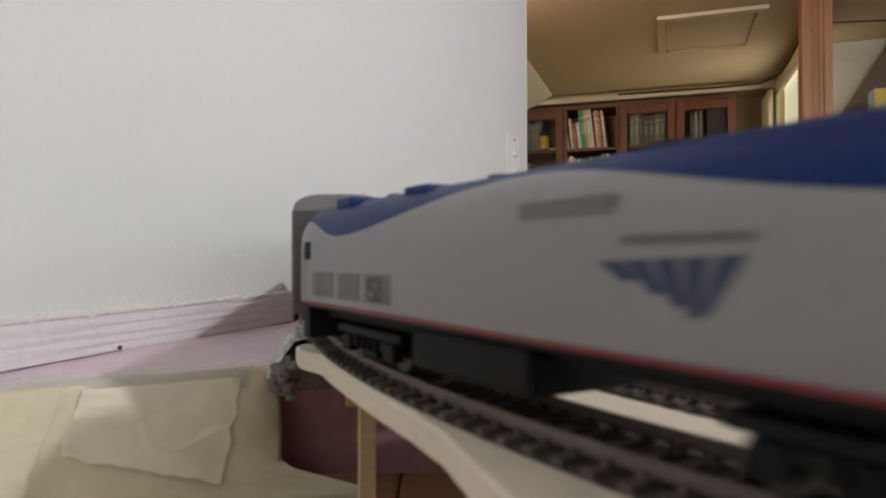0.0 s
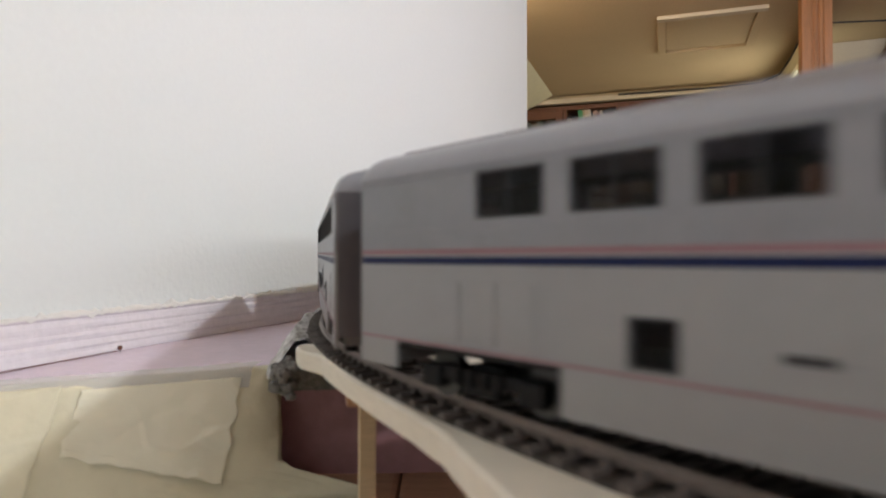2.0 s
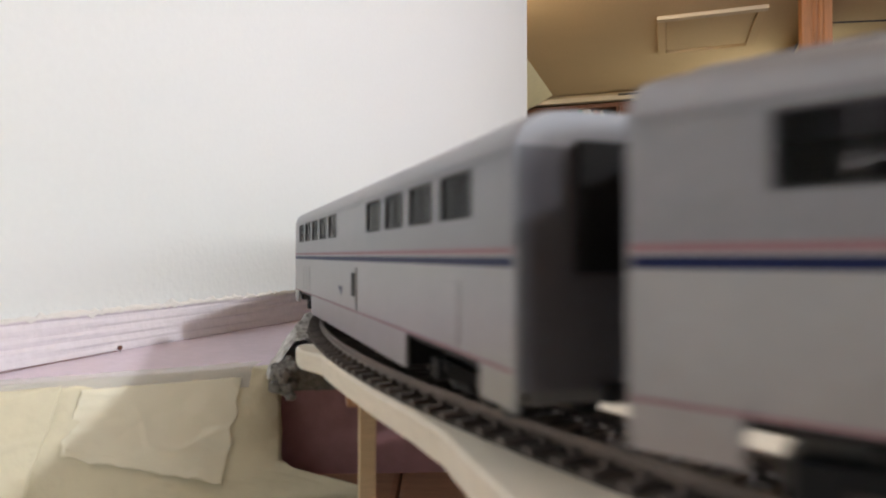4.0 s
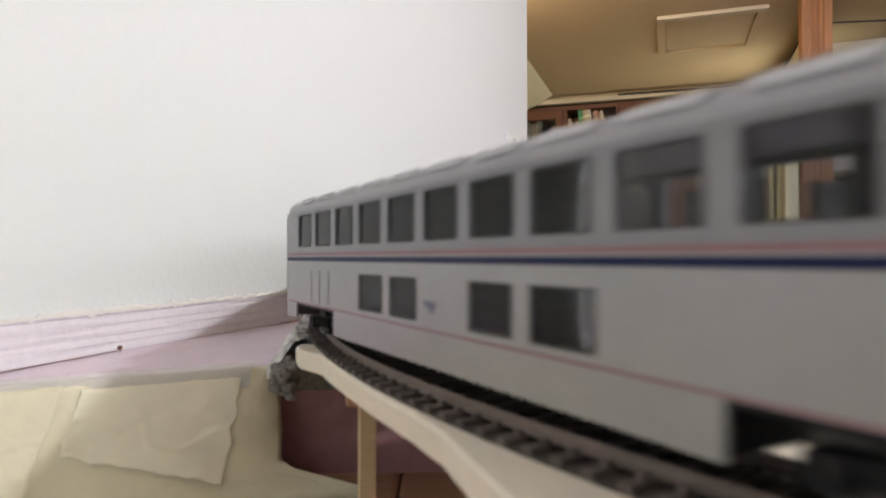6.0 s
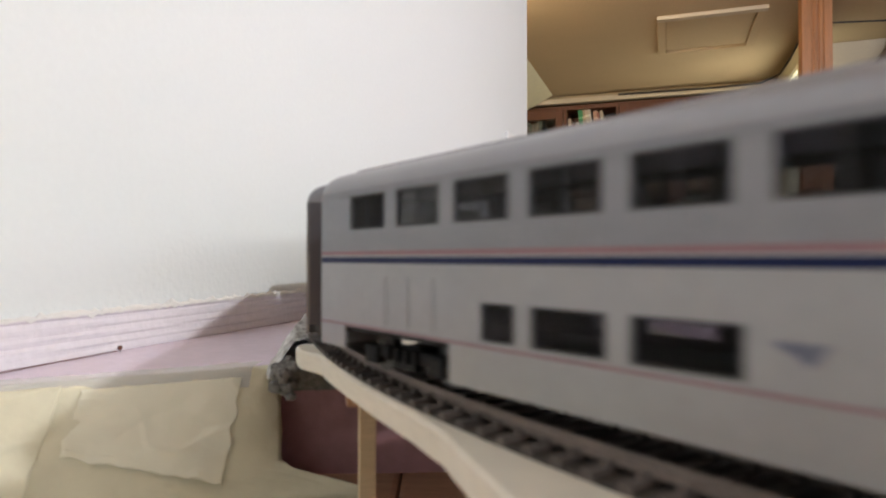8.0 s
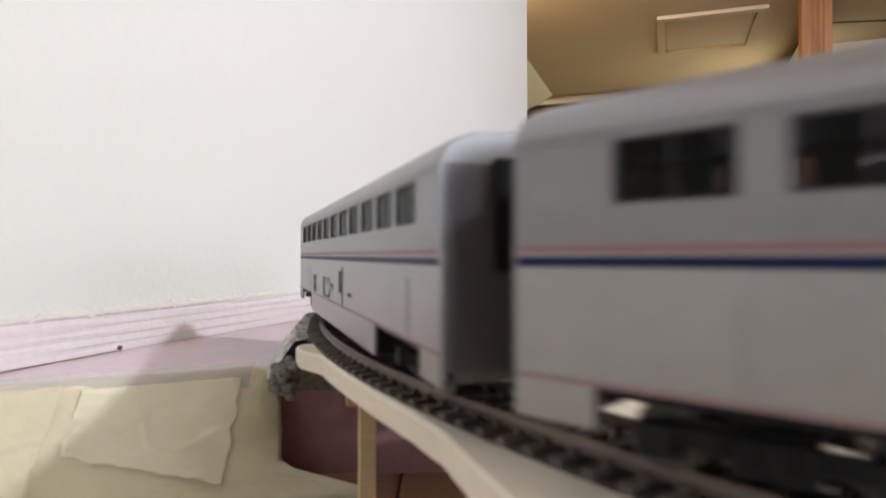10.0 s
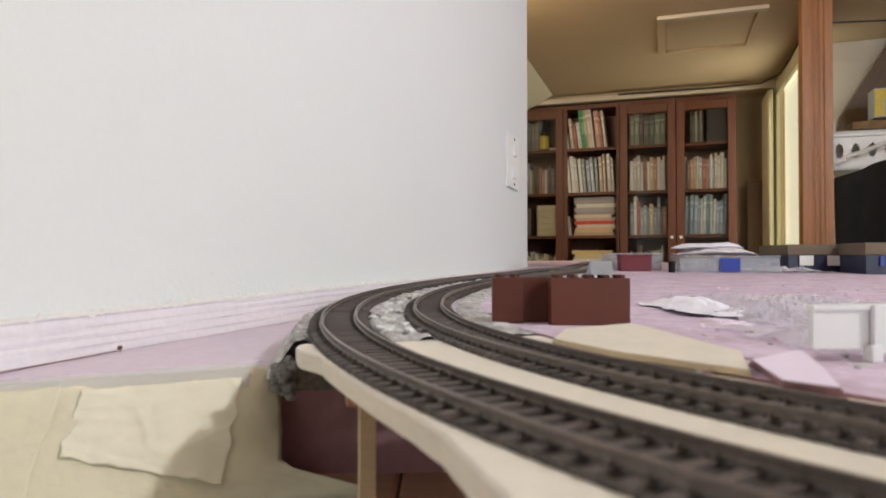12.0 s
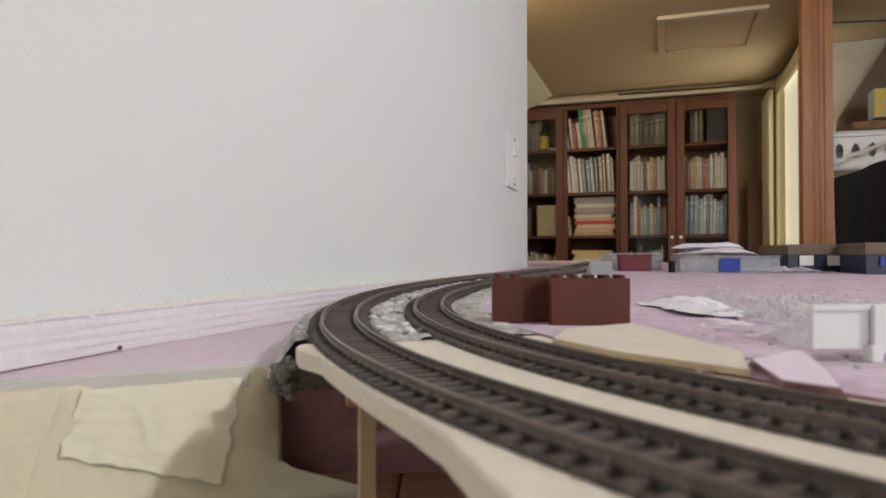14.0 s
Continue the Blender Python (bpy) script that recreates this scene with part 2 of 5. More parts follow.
def line_at(s, off=0.0):
    """Plan place and heading at s metres along the outer track; off to the inner side."""
    if s < S_IN:
        a = TH + S_IN / R1
        x, y, d = CX + R1 * math.sin(a), CY - R1 * math.cos(a), S_IN - s
        cx, cy = x + R_REV * math.sin(a), y - R_REV * math.cos(a)
        b = a + min(d, L_REV) / R_REV
        x, y = cx - R_REV * math.sin(b), cy + R_REV * math.cos(b)
        if d > L_REV:
            x, y = x - math.cos(b) * (d - L_REV), y - math.sin(b) * (d - L_REV)
        a = b
    elif s > S_OUT:
        a = TH + S_OUT / R1
        x, y = CX + R1 * math.sin(a) + math.cos(a) * (s - S_OUT), CY - R1 * math.cos(a) + math.sin(a) * (s - S_OUT)
    else:
        a = TH + s / R1
        x, y = CX + R1 * math.sin(a), CY - R1 * math.cos(a)
    return x - math.sin(a) * off, y + math.cos(a) * off, a


def ground_z(y):
    """The foam's top: level beside the camera, then a light rise."""
    return ZC - 0.0345 + 0.0115 * max(0.0, min(y, 2.5) - 0.38)




LOW = ZC - 0.0540  # the foam flat outside the curve
# ---- the room ----


def in_room(u, v, z=0.0, rz=0.0):
    return ROOM @ pose(u, v, z, 0, 0, rz)


CEIL = ZC + 1.12
WALL_U, WALL_END = -0.313, 1.528


def room_box(name, u0, u1, v0, v1, z0, z1, mat, bevel=0.0, label="", category="", kind="structure"):
    ob = link(name, boxed(u0, u1, v0, v1, z0, z1, bevel), mat, m=ROOM)
    return tagged(ob, label, category, kind=kind)


room_box("floor", -3.2, 4.2, -4.0, 5.2, -0.05, 0.0, M["floor"], label="brown wooden floor of the attic room", category="floor")
room_box("ceiling", -3.2, 4.2, -4.0, 5.2, CEIL, CEIL + 0.1, M["ceiling"], label="tan painted low ceiling with a flat hatch", category="ceiling")
room_box("wall_near", WALL_U - 0.12, WALL_U, -4.0, WALL_END, 0.0, CEIL, M["wall"], 0.004, "pale grey painted wall beside the railway table", "wall")
room_box("wall_far", -3.2, 0.70, 4.82, 4.95, 0.0, CEIL, M["tanwall"], label="tan wall behind the bookcases", category="wall")
room_box("wall_back", -3.2, 4.2, -4.1, -4.0, 0.0, CEIL, M["wall"], label="pale wall behind the table", category="wall")
room_box("wall_outer", -3.3, -3.2, -4.0, 5.2, 0.0, CEIL, M["tanwall"], label="tan wall at the far room's other side", category="wall")
room_box("wall_right", 4.2, 4.3, -4.0, 5.2, 0.0, CEIL, M["wall"], label="pale wall past the table", category="wall")
room_box("wall_alcove", 0.70, 4.2, 4.95, 5.05, 0.0, CEIL, M["wall"], label="pale wall behind the alcove", category="wall")
# side wall of the far room with its window
sw = bmesh.new()
box(sw, 0.66, 0.69, 3.32, 3.72, 0, CEIL)
box(sw, 0.66, 0.69, 4.45, 4.82, 0, CEIL)
box(sw, 0.66, 0.69, 3.72, 4.45, 0, 0.55)
box(sw, 0.66, 0.69, 3.72, 4.45, CEIL - 0.04, CEIL)
tagged(link("wall_side", sw, M["tanwall"], m=ROOM), "tan side wall with a tall curtained window", "wall", kind="structure")

# ceiling hatch: a frame round a flush panel
hatch = root("ceiling_hatch", ROOM @ pose(0.197, 3.443, CEIL), "tan attic hatch with a pale trim frame in the ceiling", "hatch")
for x0, x1, y0, y1 in ((-0.235, 0.235, -0.285, -0.245), (-0.235, 0.235, 0.245, 0.285), (-0.235, -0.195, -0.245, 0.245), (0.195, 0.235, -0.245, 0.245)):
    part("frame_board", boxed(x0, x1, y0, y1, -0.018, 0.0, 0.003), M["ceiling"] if y0 > -0.28 else M["cream"], hatch)
part("panel", boxed(-0.19, 0.19, -0.24, 0.24, -0.005, 0.0), M["ceiling"], hatch)

# pale board and dark gap above the bookcases
room_box("trim", -1.6, 0.66, 4.46, 4.50, ZC + 1.060, ZC + 1.09, M["cream"], 0.002, "cream trim board along the bookcase tops", "trim")
room_box("soffit", -1.6, 0.66, 4.52, 4.82, ZC + 1.095, CEIL, M["tanwall"], label="dark board between bookcases and ceiling", category="trim")

# the pale slope beside the ceiling's edge
sl = bmesh.new()
loft(sl, [[(-1.55, v, CEIL - 0.42), (-0.735, v, CEIL - 0.002), (-1.55, v, CEIL - 0.002)] for v in (2.0, 4.45)])
tagged(link("sloped_ceiling", sl, M["curtain"], m=ROOM), "cream sloped ceiling piece near the bookcases", "ceiling", kind="structure")

# ---- bookcases and books ----


def book_mesh(w, h, d, cover):
    bm = bmesh.new()
    box(bm, 0, w, 0, d, 0, h, 0.0012)
    box(bm, w * 0.12, w * 0.88, d - 0.002, d + 0.0008, 0.004, h - 0.003, mat=1)
    if h > 0.15:  # bands on the spine
        box(bm, 0.001, w - 0.001, -0.0006, 0.0002, h * 0.76, h * 0.82, mat=2)
        box(bm, w * 0.3, w * 0.7, -0.0006, 0.0002, h * 0.35, h * 0.66, mat=2)
    return bm


COVERS = {}


def cover(rgb):
    k = tuple(round(c, 2) for c in rgb)
    if k not in COVERS:
        COVERS[k] = material("book_cover", k, 0.5, vary=0.08, grain=120, stain=20)
    return COVERS[k]


PALES = [(0.78, 0.76, 0.72), (0.76, 0.72, 0.64), (0.14, 0.10, 0.08), (0.62, 0.58, 0.50), (0.70, 0.68, 0.62), (0.55, 0.50, 0.42), (0.42, 0.44, 0.46), (0.30, 0.33, 0.38), (0.60, 0.50, 0.30), (0.35, 0.12, 0.08), (0.20, 0.14, 0.10), (0.46, 0.26, 0.18)]
DARKS = [(0.08, 0.06, 0.05), (0.12, 0.10, 0.09), (0.16, 0.10, 0.07), (0.10, 0.12, 0.10), (0.22, 0.19, 0.16)]
BLUES = [(0.30, 0.38, 0.46), (0.42, 0.48, 0.54), (0.22, 0.28, 0.36), (0.55, 0.56, 0.55)]


def stand_book(u, v, z, w, h, d, rgb, lean=0.0, word="standing"):
    tone = "green" if rgb[1] > 1.4 * rgb[0] else "blue" if rgb[2] > 1.15 * rgb[0] else "pale" if rgb[0] > 0.5 else "dark" if rgb[0] < 0.15 else "brown"
    bm = book_mesh(w, h, d, rgb)
    ob = link("book", bm, [cover(rgb), M["paperwhite"], cover(tuple(min(0.8, c * 1.5 + 0.08) for c in rgb))], m=ROOM @ pose(u, v, z, 0, lean, 0))
    return tagged(ob, tone + " hardback book standing on a bookcase shelf", "book", group="books in the bookcases")


def lie_book(u, v, z, w, h, d, rgb):
    tone = "red" if rgb[0] > 2 * rgb[1] else "pale" if rgb[0] > 0.5 else "dark"
    bm = bmesh.new()
    box(bm, 0, w, 0, d, 0, h, 0.001)
    box(bm, 0.004, w + 0.0006, 0.002, d + 0.0006, h * 0.15, h * 0.85, mat=1)
    ob = link("book", bm, [cover(rgb), M["paperwhite"]], m=ROOM @ pose(u, v, z))
    return tagged(ob, tone + " book lying in a stack on the shelf", "book", group="books in the bookcases")


def bookcase(u0, u1, doors, label):
    w, h, d = u1 - u0, ZC + 1.05, 0.30
    bc = root("bookcase", ROOM @ pose(u0, 4.5, 0), label, "bookcase", group="row of bookcases")
    part("side_panel", boxed(0.001, 0.022, 0, d, 0, h, 0.002), M["bookcase"], bc)
    part("side_panel", boxed(w - 0.022, w - 0.001, 0, d, 0, h, 0.002), M["bookcase"], bc)
    part("back_panel", boxed(0.022, w - 0.022, d - 0.012, d, 0, h), M["bookcase"], bc)
    part("top_board", boxed(0.022, w - 0.022, 0, d - 0.012, h - 0.03, h - 0.001, 0.002), M["bookcase"], bc)
    for z in SHELVES:
        part("shelf", boxed(0.022, w - 0.022, 0.02, d - 0.012, z - 0.02, z, 0.002), M["bookcase"], bc)
    if doors:
        dr = part("door", bmesh.new(), M["bookcase"], bc, "glazed door")
        fr = bmesh.new()
        z0, z1 = 0.05, h - 0.035
        box(fr, 0.003, 0.052, -0.022, -0.002, z0, z1, 0.003)
        box(fr, w - 0.052, w - 0.003, -0.022, -0.002, z0, z1, 0.003)
        box(fr, 0.052, w - 0.052, -0.021, -0.003, z1 - 0.055, z1, 0.003)
        box(fr, 0.052, w - 0.052, -0.021, -0.003, z0, z0 + 0.07, 0.003)
        fr.to_mesh(dr.data)
        fr.free()
        part("glass_pane", boxed(0.05, w - 0.05, -0.013, -0.010, z0 + 0.06, z1 - 0.05), M["glass"], dr, "clear glass pane").visible_shadow = False
        kb = bmesh.new()
        x = w - 0.028 if doors == "r" else 0.028
        rod(kb, (x, -0.045, ZC + 0.135), (x, -0.022, ZC + 0.135), 0.011, 10, 0.006)
        part("knob", kb, M["white"], dr, "pale round knob")
    return bc


SHELVES = [ZC - 0.42, ZC - 0.15, ZC + 0.155, ZC + 0.45, ZC + 0.755]
CASES = ((-1.04, -0.669, "l"), (-0.669, -0.297, ""), (-0.297, 0.060, "r"), (0.060, 0.423, "l"))
for (u0, u1, doors) in CASES:
    bookcase(u0, u1, doors, "dark stained wooden bookcase with a glazed door, full of books" if doors else "dark stained open bookcase full of leaning and stacked books")

rng = random.Random(7)


def fill(u0, u1, z, tones, hmin, hmax, wmin=0.009, wmax=0.024, lean=0.0, keep=1.0):
    u = u0 + 0.03
    while u < u1 - 0.03 - wmax:
        w = rng.uniform(wmin, wmax)
        h = rng.uniform(hmin, hmax)
        a = lean * rng.uniform(0.4, 1.2)
        if rng.random() < keep:
            stand_book(u, 4.525 + rng.uniform(0, 0.02), z + 0.001, w, h, rng.uniform(0.15, 0.2), rng.choice(tones), a)
        u += w + 0.002 + abs(math.sin(radians(a))) * 0.01


# first case, partly behind the wall's end
fill(-1.04, -0.78, SHELVES[4], DARKS, 0.16, 0.22)
fill(-1.04, -0.68, SHELVES[3], PALES + DARKS, 0.16, 0.23)
fill(-1.04, -0.86, SHELVES[2], PALES, 0.17, 0.22)
fill(-1.04, -0.68, SHELVES[1], PALES, 0.15, 0.2)
for i in range(5):
    lie_book(-0.86, 4.53, SHELVES[2] + 0.001 + i * 0.043, 0.13, 0.041, 0.17, (0.66, 0.58, 0.38))
# open case
for i, (w, h, c) in enumerate(((0.012, 0.24, (0.62, 0.6, 0.55)), (0.02, 0.21, (0.5, 0.42, 0.34)), (0.018, 0.17, (0.32, 0.10, 0.07)), (0.024, 0.18, (0.60, 0.55, 0.48)), (0.038, 0.265, (0.04, 0.26, 0.10)), (0.022, 0.27, (0.46, 0.36, 0.24)), (0.026, 0.28, (0.55, 0.47, 0.36)), (0.012, 0.285, (0.62, 0.58, 0.5)), (0.03, 0.25, (0.52, 0.30, 0.22)), (0.02, 0.24, (0.35, 0.14, 0.10)), (0.018, 0.25, (0.58, 0.48, 0.38)))):
    stand_book(-0.645 + i * 0.0245, 4.53, SHELVES[4] + 0.001, w, h, 0.18, c, -7 + 0.5 * (i % 3))
for i in range(12):
    c = ((0.68, 0.66, 0.6), (0.7, 0.68, 0.64), (0.6, 0.57, 0.5), (0.72, 0.7, 0.62), (0.3, 0.32, 0.33), (0.33, 0.37, 0.42), (0.42, 0.46, 0.5), (0.3, 0.34, 0.38), (0.45, 0.36, 0.25), (0.5, 0.4, 0.3), (0.6, 0.55, 0.48), (0.5, 0.45, 0.4))[i]
    stand_book(-0.64 + i * 0.0265, 4.53, SHELVES[3] + 0.001, rng.uniform(0.015, 0.025), rng.uniform(0.22, 0.26), 0.18, c, -5 if i < 7 else -3)
z = SHELVES[2] + 0.001
for i, (h, c) in enumerate(((0.022, (0.5, 0.36, 0.22)), (0.016, (0.62, 0.45, 0.28)), (0.014, (0.7, 0.42, 0.22)), (0.02, (0.66, 0.6, 0.5)), (0.024, (0.62, 0.07, 0.03)), (0.02, (0.55, 0.36, 0.3)), (0.022, (0.66, 0.56, 0.42)), (0.02, (0.36, 0.3, 0.28)), (0.026, (0.40, 0.36, 0.36)), (0.026, (0.66, 0.62, 0.55)), (0.022, (0.36, 0.32, 0.31)), (0.02, (0.26, 0.25, 0.25)))):
    lie_book(-0.59 + rng.uniform(-0.015, 0.01), 4.53, z, 0.26 + rng.uniform(-0.01, 0.01), h, 0.19, c)
    z += h + 0.0006
stand_book(-0.64, 4.53, SHELVES[2] + 0.001, 0.02, 0.13, 0.17, (0.35, 0.3, 0.28), -6)
z = SHELVES[1] + 0.001
for i, (h, c) in enumerate(((0.03, (0.6, 0.55, 0.45)), (0.025, (0.4, 0.3, 0.2)), (0.03, (0.62, 0.58, 0.5)), (0.03, (0.66, 0.6, 0.5)), (0.028, (0.7, 0.68, 0.62)), (0.03, (0.66, 0.55, 0.3)), (0.025, (0.68, 0.5, 0.2)))):
    lie_book(-0.62 + 0.01 * (i % 3), 4.53, z, 0.27, h, 0.19, c)
    z += h + 0.0006
# glazed cases
fill(-0.26, 0.03, SHELVES[4], DARKS + [(0.2, 0.24, 0.16)], 0.19, 0.22, 0.02, 0.034)
fill(-0.26, 0.04, SHELVES[3], PALES, 0.17, 0.24, lean=-1)
fill(-0.26, 0.04, SHELVES[2], PALES + BLUES, 0.17, 0.26)
fill(-0.26, 0.04, SHELVES[1], PALES + DARKS, 0.17, 0.24)
fill(0.12, 0.27, SHELVES[4], DARKS + [(0.3, 0.32, 0.26)], 0.17, 0.21)
tagged(link("storage_box", boxed(0, 0.13, 0, 0.2, 0, 0.21, 0.003), M["darkgrey"], m=ROOM @ pose(0.25, 4.53, SHELVES[4] + 0.001)), "dark box between books on the bookcase shelf", "box")
fill(0.085, 0.41, SHELVES[3], PALES, 0.19, 0.24)
fill(0.085, 0.41, SHELVES[2], BLUES, 0.2, 0.27, lean=2)
fill(0.085, 0.41, SHELVES[1], PALES, 0.17, 0.24)
# small bottle with a yellow label
bt = root("bottle", ROOM @ pose(-0.815, 4.56, SHELVES[4] + 0.001), "dark bottle with a yellow label on the shelf", "bottle")
bb = bmesh.new()
rod(bb, (0, 0, 0), (0, 0, 0.13), 0.034, 14)
rod(bb, (0, 0, 0.13), (0, 0, 0.19), 0.03, 14, 0.013)
rod(bb, (0, 0, 0.19), (0, 0, 0.23), 0.013, 10)
part("glass_body", bb, M["black"], bt)
bl = bmesh.new()
rod(bl, (0, 0, 0.01), (0, 0, 0.10), 0.0348, 14)
part("paper_label", bl, M["yellow"], bt, "yellow paper label")
jar = bmesh.new()
rod(jar, (0, 0, 0), (0, 0, 0.014), 0.04, 14)
tagged(link("dish", jar, M["lilac"], m=ROOM @ pose(-0.74, 4.57, SHELVES[4] + 0.001)), "white dish on the bookcase shelf", "dish")

# ---- side window with curtain, post and cables ----
win = root("window_1", ROOM @ pose(0.66, 0, 0), "tall bright window with a cream casing", "window", kind="structure")
for v0, v1, z0, z1 in ((3.66, 3.74, 0.5, CEIL - 0.06), (4.43, 4.52, 0.5, CEIL - 0.06), (3.66, 4.52, CEIL - 0.12, CEIL - 0.03), (3.66, 4.52, 0.45, 0.53)):
    part("casing", boxed(-0.02, 0.0, v0, v1, z0, z1, 0.003), M["curtain"], win, "cream painted casing")
part("glass_pane", boxed(0.015, 0.019, 3.74, 4.43, 0.53, CEIL - 0.12), M["glass"], win).visible_shadow = False
glow = bpy.data.materials.new("bright_daylight")
glow.use_nodes = True
ge = glow.node_tree.nodes["Principled BSDF"]
ge.inputs["Base Color"].default_value = (0.8, 0.8, 0.7, 1)
ge.inputs["Emission Color"].default_value, ge.inputs["Emission Strength"].default_value = (1.0, 0.95, 0.72, 1), 0.65
tagged(link("backdrop", boxed(0.70, 0.705, 3.6, 4.55, 0.4, CEIL - 0.01), glow, m=ROOM), "bright daylight outside the window", "backdrop", kind="structure")
cu = sheet(60, 1, lambda a, b: (0.60 + 0.012 * math.sin(a * 70), 4.34 + a * 0.30, 0.35 + b * (CEIL - 0.45)), 0.002)
tagged(link("curtain", cu, M["curtain"], m=ROOM, smooth=True), "cream curtain hanging beside the window", "curtain")

post = root("post", ROOM @ pose(0.582, 3.01, 0), "fluted oak post at the end of the side wall", "post")
pb = bmesh.new()
prof = [(x * 0.735, -0.03 + (y + 0.03) * (0.45 if y < -0.022 else 1)) for x, y in [(-0.075, -0.03), (-0.03, -0.03), (-0.026, -0.024), (-0.018, -0.024), (-0.014, -0.034), (-0.004, -0.034), (0.0, -0.025), (0.008, -0.025), (0.012, -0.036), (0.026, -0.036), (0.03, -0.027), (0.036, -0.03), (0.075, -0.03), (0.078, -0.02), (0.078, 0.03), (-0.078, 0.03), (-0.078, -0.02)]]
loft(pb, [[(x, y, zz) for x, y in prof] for zz in (0.0, 0.8, 1.5, CEIL - 0.002)])
part("shaft", pb, M["oak"], post)
part("plinth", boxed(-0.063, 0.063, -0.042, 0.034, 0, 0.14, 0.003), M["oak"], post)

tagged(tube("ceiling_cable", [ROOM @ Vector(p) for p in ((-0.3, 4.44, ZC + 1.085), (0.30, 4.44, ZC + 1.08), (0.55, 4.4, ZC + 1.075), (0.625, 4.2, ZC + 1.07), (0.64, 3.9, ZC + 1.085), (0.63, 3.5, ZC + 1.10), (0.6, 3.2, ZC + 1.11))], 0.006, M["cable"]), "black cable sagging along the ceiling's edge", "cable")
fr = bmesh.new()
for a in ((0, 0.03, 0, 0.02, 0, 0.62), (0.10, 0.13, 0, 0.02, 0, 0.62), (0.03, 0.10, 0, 0.02, 0, 0.03), (0.03, 0.10, 0, 0.02, 0.59, 0.62)):
    box(fr, *a, 0.002)
box(fr, 0.02, 0.11, 0.008, 0.012, 0.02, 0.6)
tagged(link("picture_frame", fr, M["brownwood"], m=ROOM @ pose(0.50, 4.62, ZC - 0.11, -6, 0, 0)), "narrow dark wooden frame leaning on a chest", "frame")
tagged(link("chest", boxed(0.44, 0.655, 4.45, 4.8, 0, ZC - 0.115, 0.006), M["bookcase"], m=ROOM), "dark wooden chest in the corner by the window", "chest")

# alcove past the post: sloped boarding, shelf, basket, coat, box
al = bmesh.new()
loft(al, [[(0.80, v, ZC + 0.50), (0.845, v, ZC + 0.727), (1.085, v, CEIL - 0.002), (2.3, v, CEIL - 0.002), (2.3, v, ZC + 0.50)] for v in (3.80, 3.84)])
tagged(link("sloped_boarding", al, M["brownwood"], m=ROOM), "brown sloped boarding under the roof", "boarding", kind="structure")
shelf = root("wall_shelf", ROOM @ pose(0.72, 3.42, ZC + 0.555), "white shelf on brackets in the alcove", "shelf")
part("shelf_board", boxed(0, 0.9, 0, 0.3, 0, 0.03, 0.003), M["white"], shelf)
for x in (0.02, 0.8):
    bk = bmesh.new()
    rod(bk, (x, 0.02, 0.03), (x - 0.02, 0.02, 0.16), 0.006, 8)
    part("bracket", bk, M["white"], shelf)
part("upright", boxed(0.86, 0.9, 0.26, 0.3, -ZC - 0.555, 0), M["white"], shelf)
part("upright", boxed(0.0, 0.04, 0.26, 0.3, -ZC - 0.555, 0), M["white"], shelf)
# basket: rows of oval openings
bk = root("laundry_basket", ROOM @ pose(0.71, 3.36, ZC + 0.405), "white plastic basket with oval openings under the shelf", "basket")
bm = bmesh.new()
cols, cw, hh = 9, 0.064, 0.145
for i in range(cols):
    x = i * cw
    ring_o = [(x, 0), (x + cw / 2, 0), (x + cw, 0), (x + cw, hh / 2), (x + cw, hh), (x + cw / 2, hh), (x, hh), (x, hh / 2)]
    ring_i = [(x + cw / 2 + 0.017 * math.cos(a), 0.078 + 0.034 * math.sin(a)) for a in [math.radians(-135 + 45 * k) for k in range(8)]]
    vo = [[bm.verts.new((p[0], y, p[1])) for p in ring_o] for y in (0, 0.006)]
    vi = [[bm.verts.new((p[0], y, p[1])) for p in ring_i] for y in (0, 0.006)]
    for k in range(8):
        j = (k + 1) % 8
        bm.faces.new((vo[0][k], vo[0][j], vi[0][j], vi[0][k]))
        bm.faces.new((vo[1][j], vo[1][k], vi[1][k], vi[1][j]))
        bm.faces.new((vi[0][k], vi[0][j], vi[1][j], vi[1][k]))
bmesh.ops.remove_doubles(bm, verts=bm.verts[:], dist=1e-5)
part("front_wall", bm, M["whiteplastic"], bk)
part("rim", boxed(-0.01, cols * cw + 0.01, -0.012, 0.012, hh - 0.004, hh + 0.012, 0.003), M["whiteplastic"], bk)
part("back_wall", boxed(0, cols * cw, 0.22, 0.226, 0, hh), M["whiteplastic"], bk)
part("bottom", boxed(0, cols * cw, 0.007, 0.219, -0.006, 0), M["whiteplastic"], bk)
# black coat on a hanger
ct = root("hanging_coat", ROOM @ pose(0.915, 3.30, ZC - 0.53), "black coat hanging on a white hanger", "coat")


def coat_point(a, b):
    x = -0.20 + 0.5 * a
    drop = 0.05 * abs(a - 0.42) ** 1.1 * 4
    return (x, -0.035 * math.sin(a * 21 + 2 * b) * (0.4 + 0.6 * b) - 0.03 * math.sin(math.pi * a), 0.96 - drop * (1 - b) - b * 0.95)


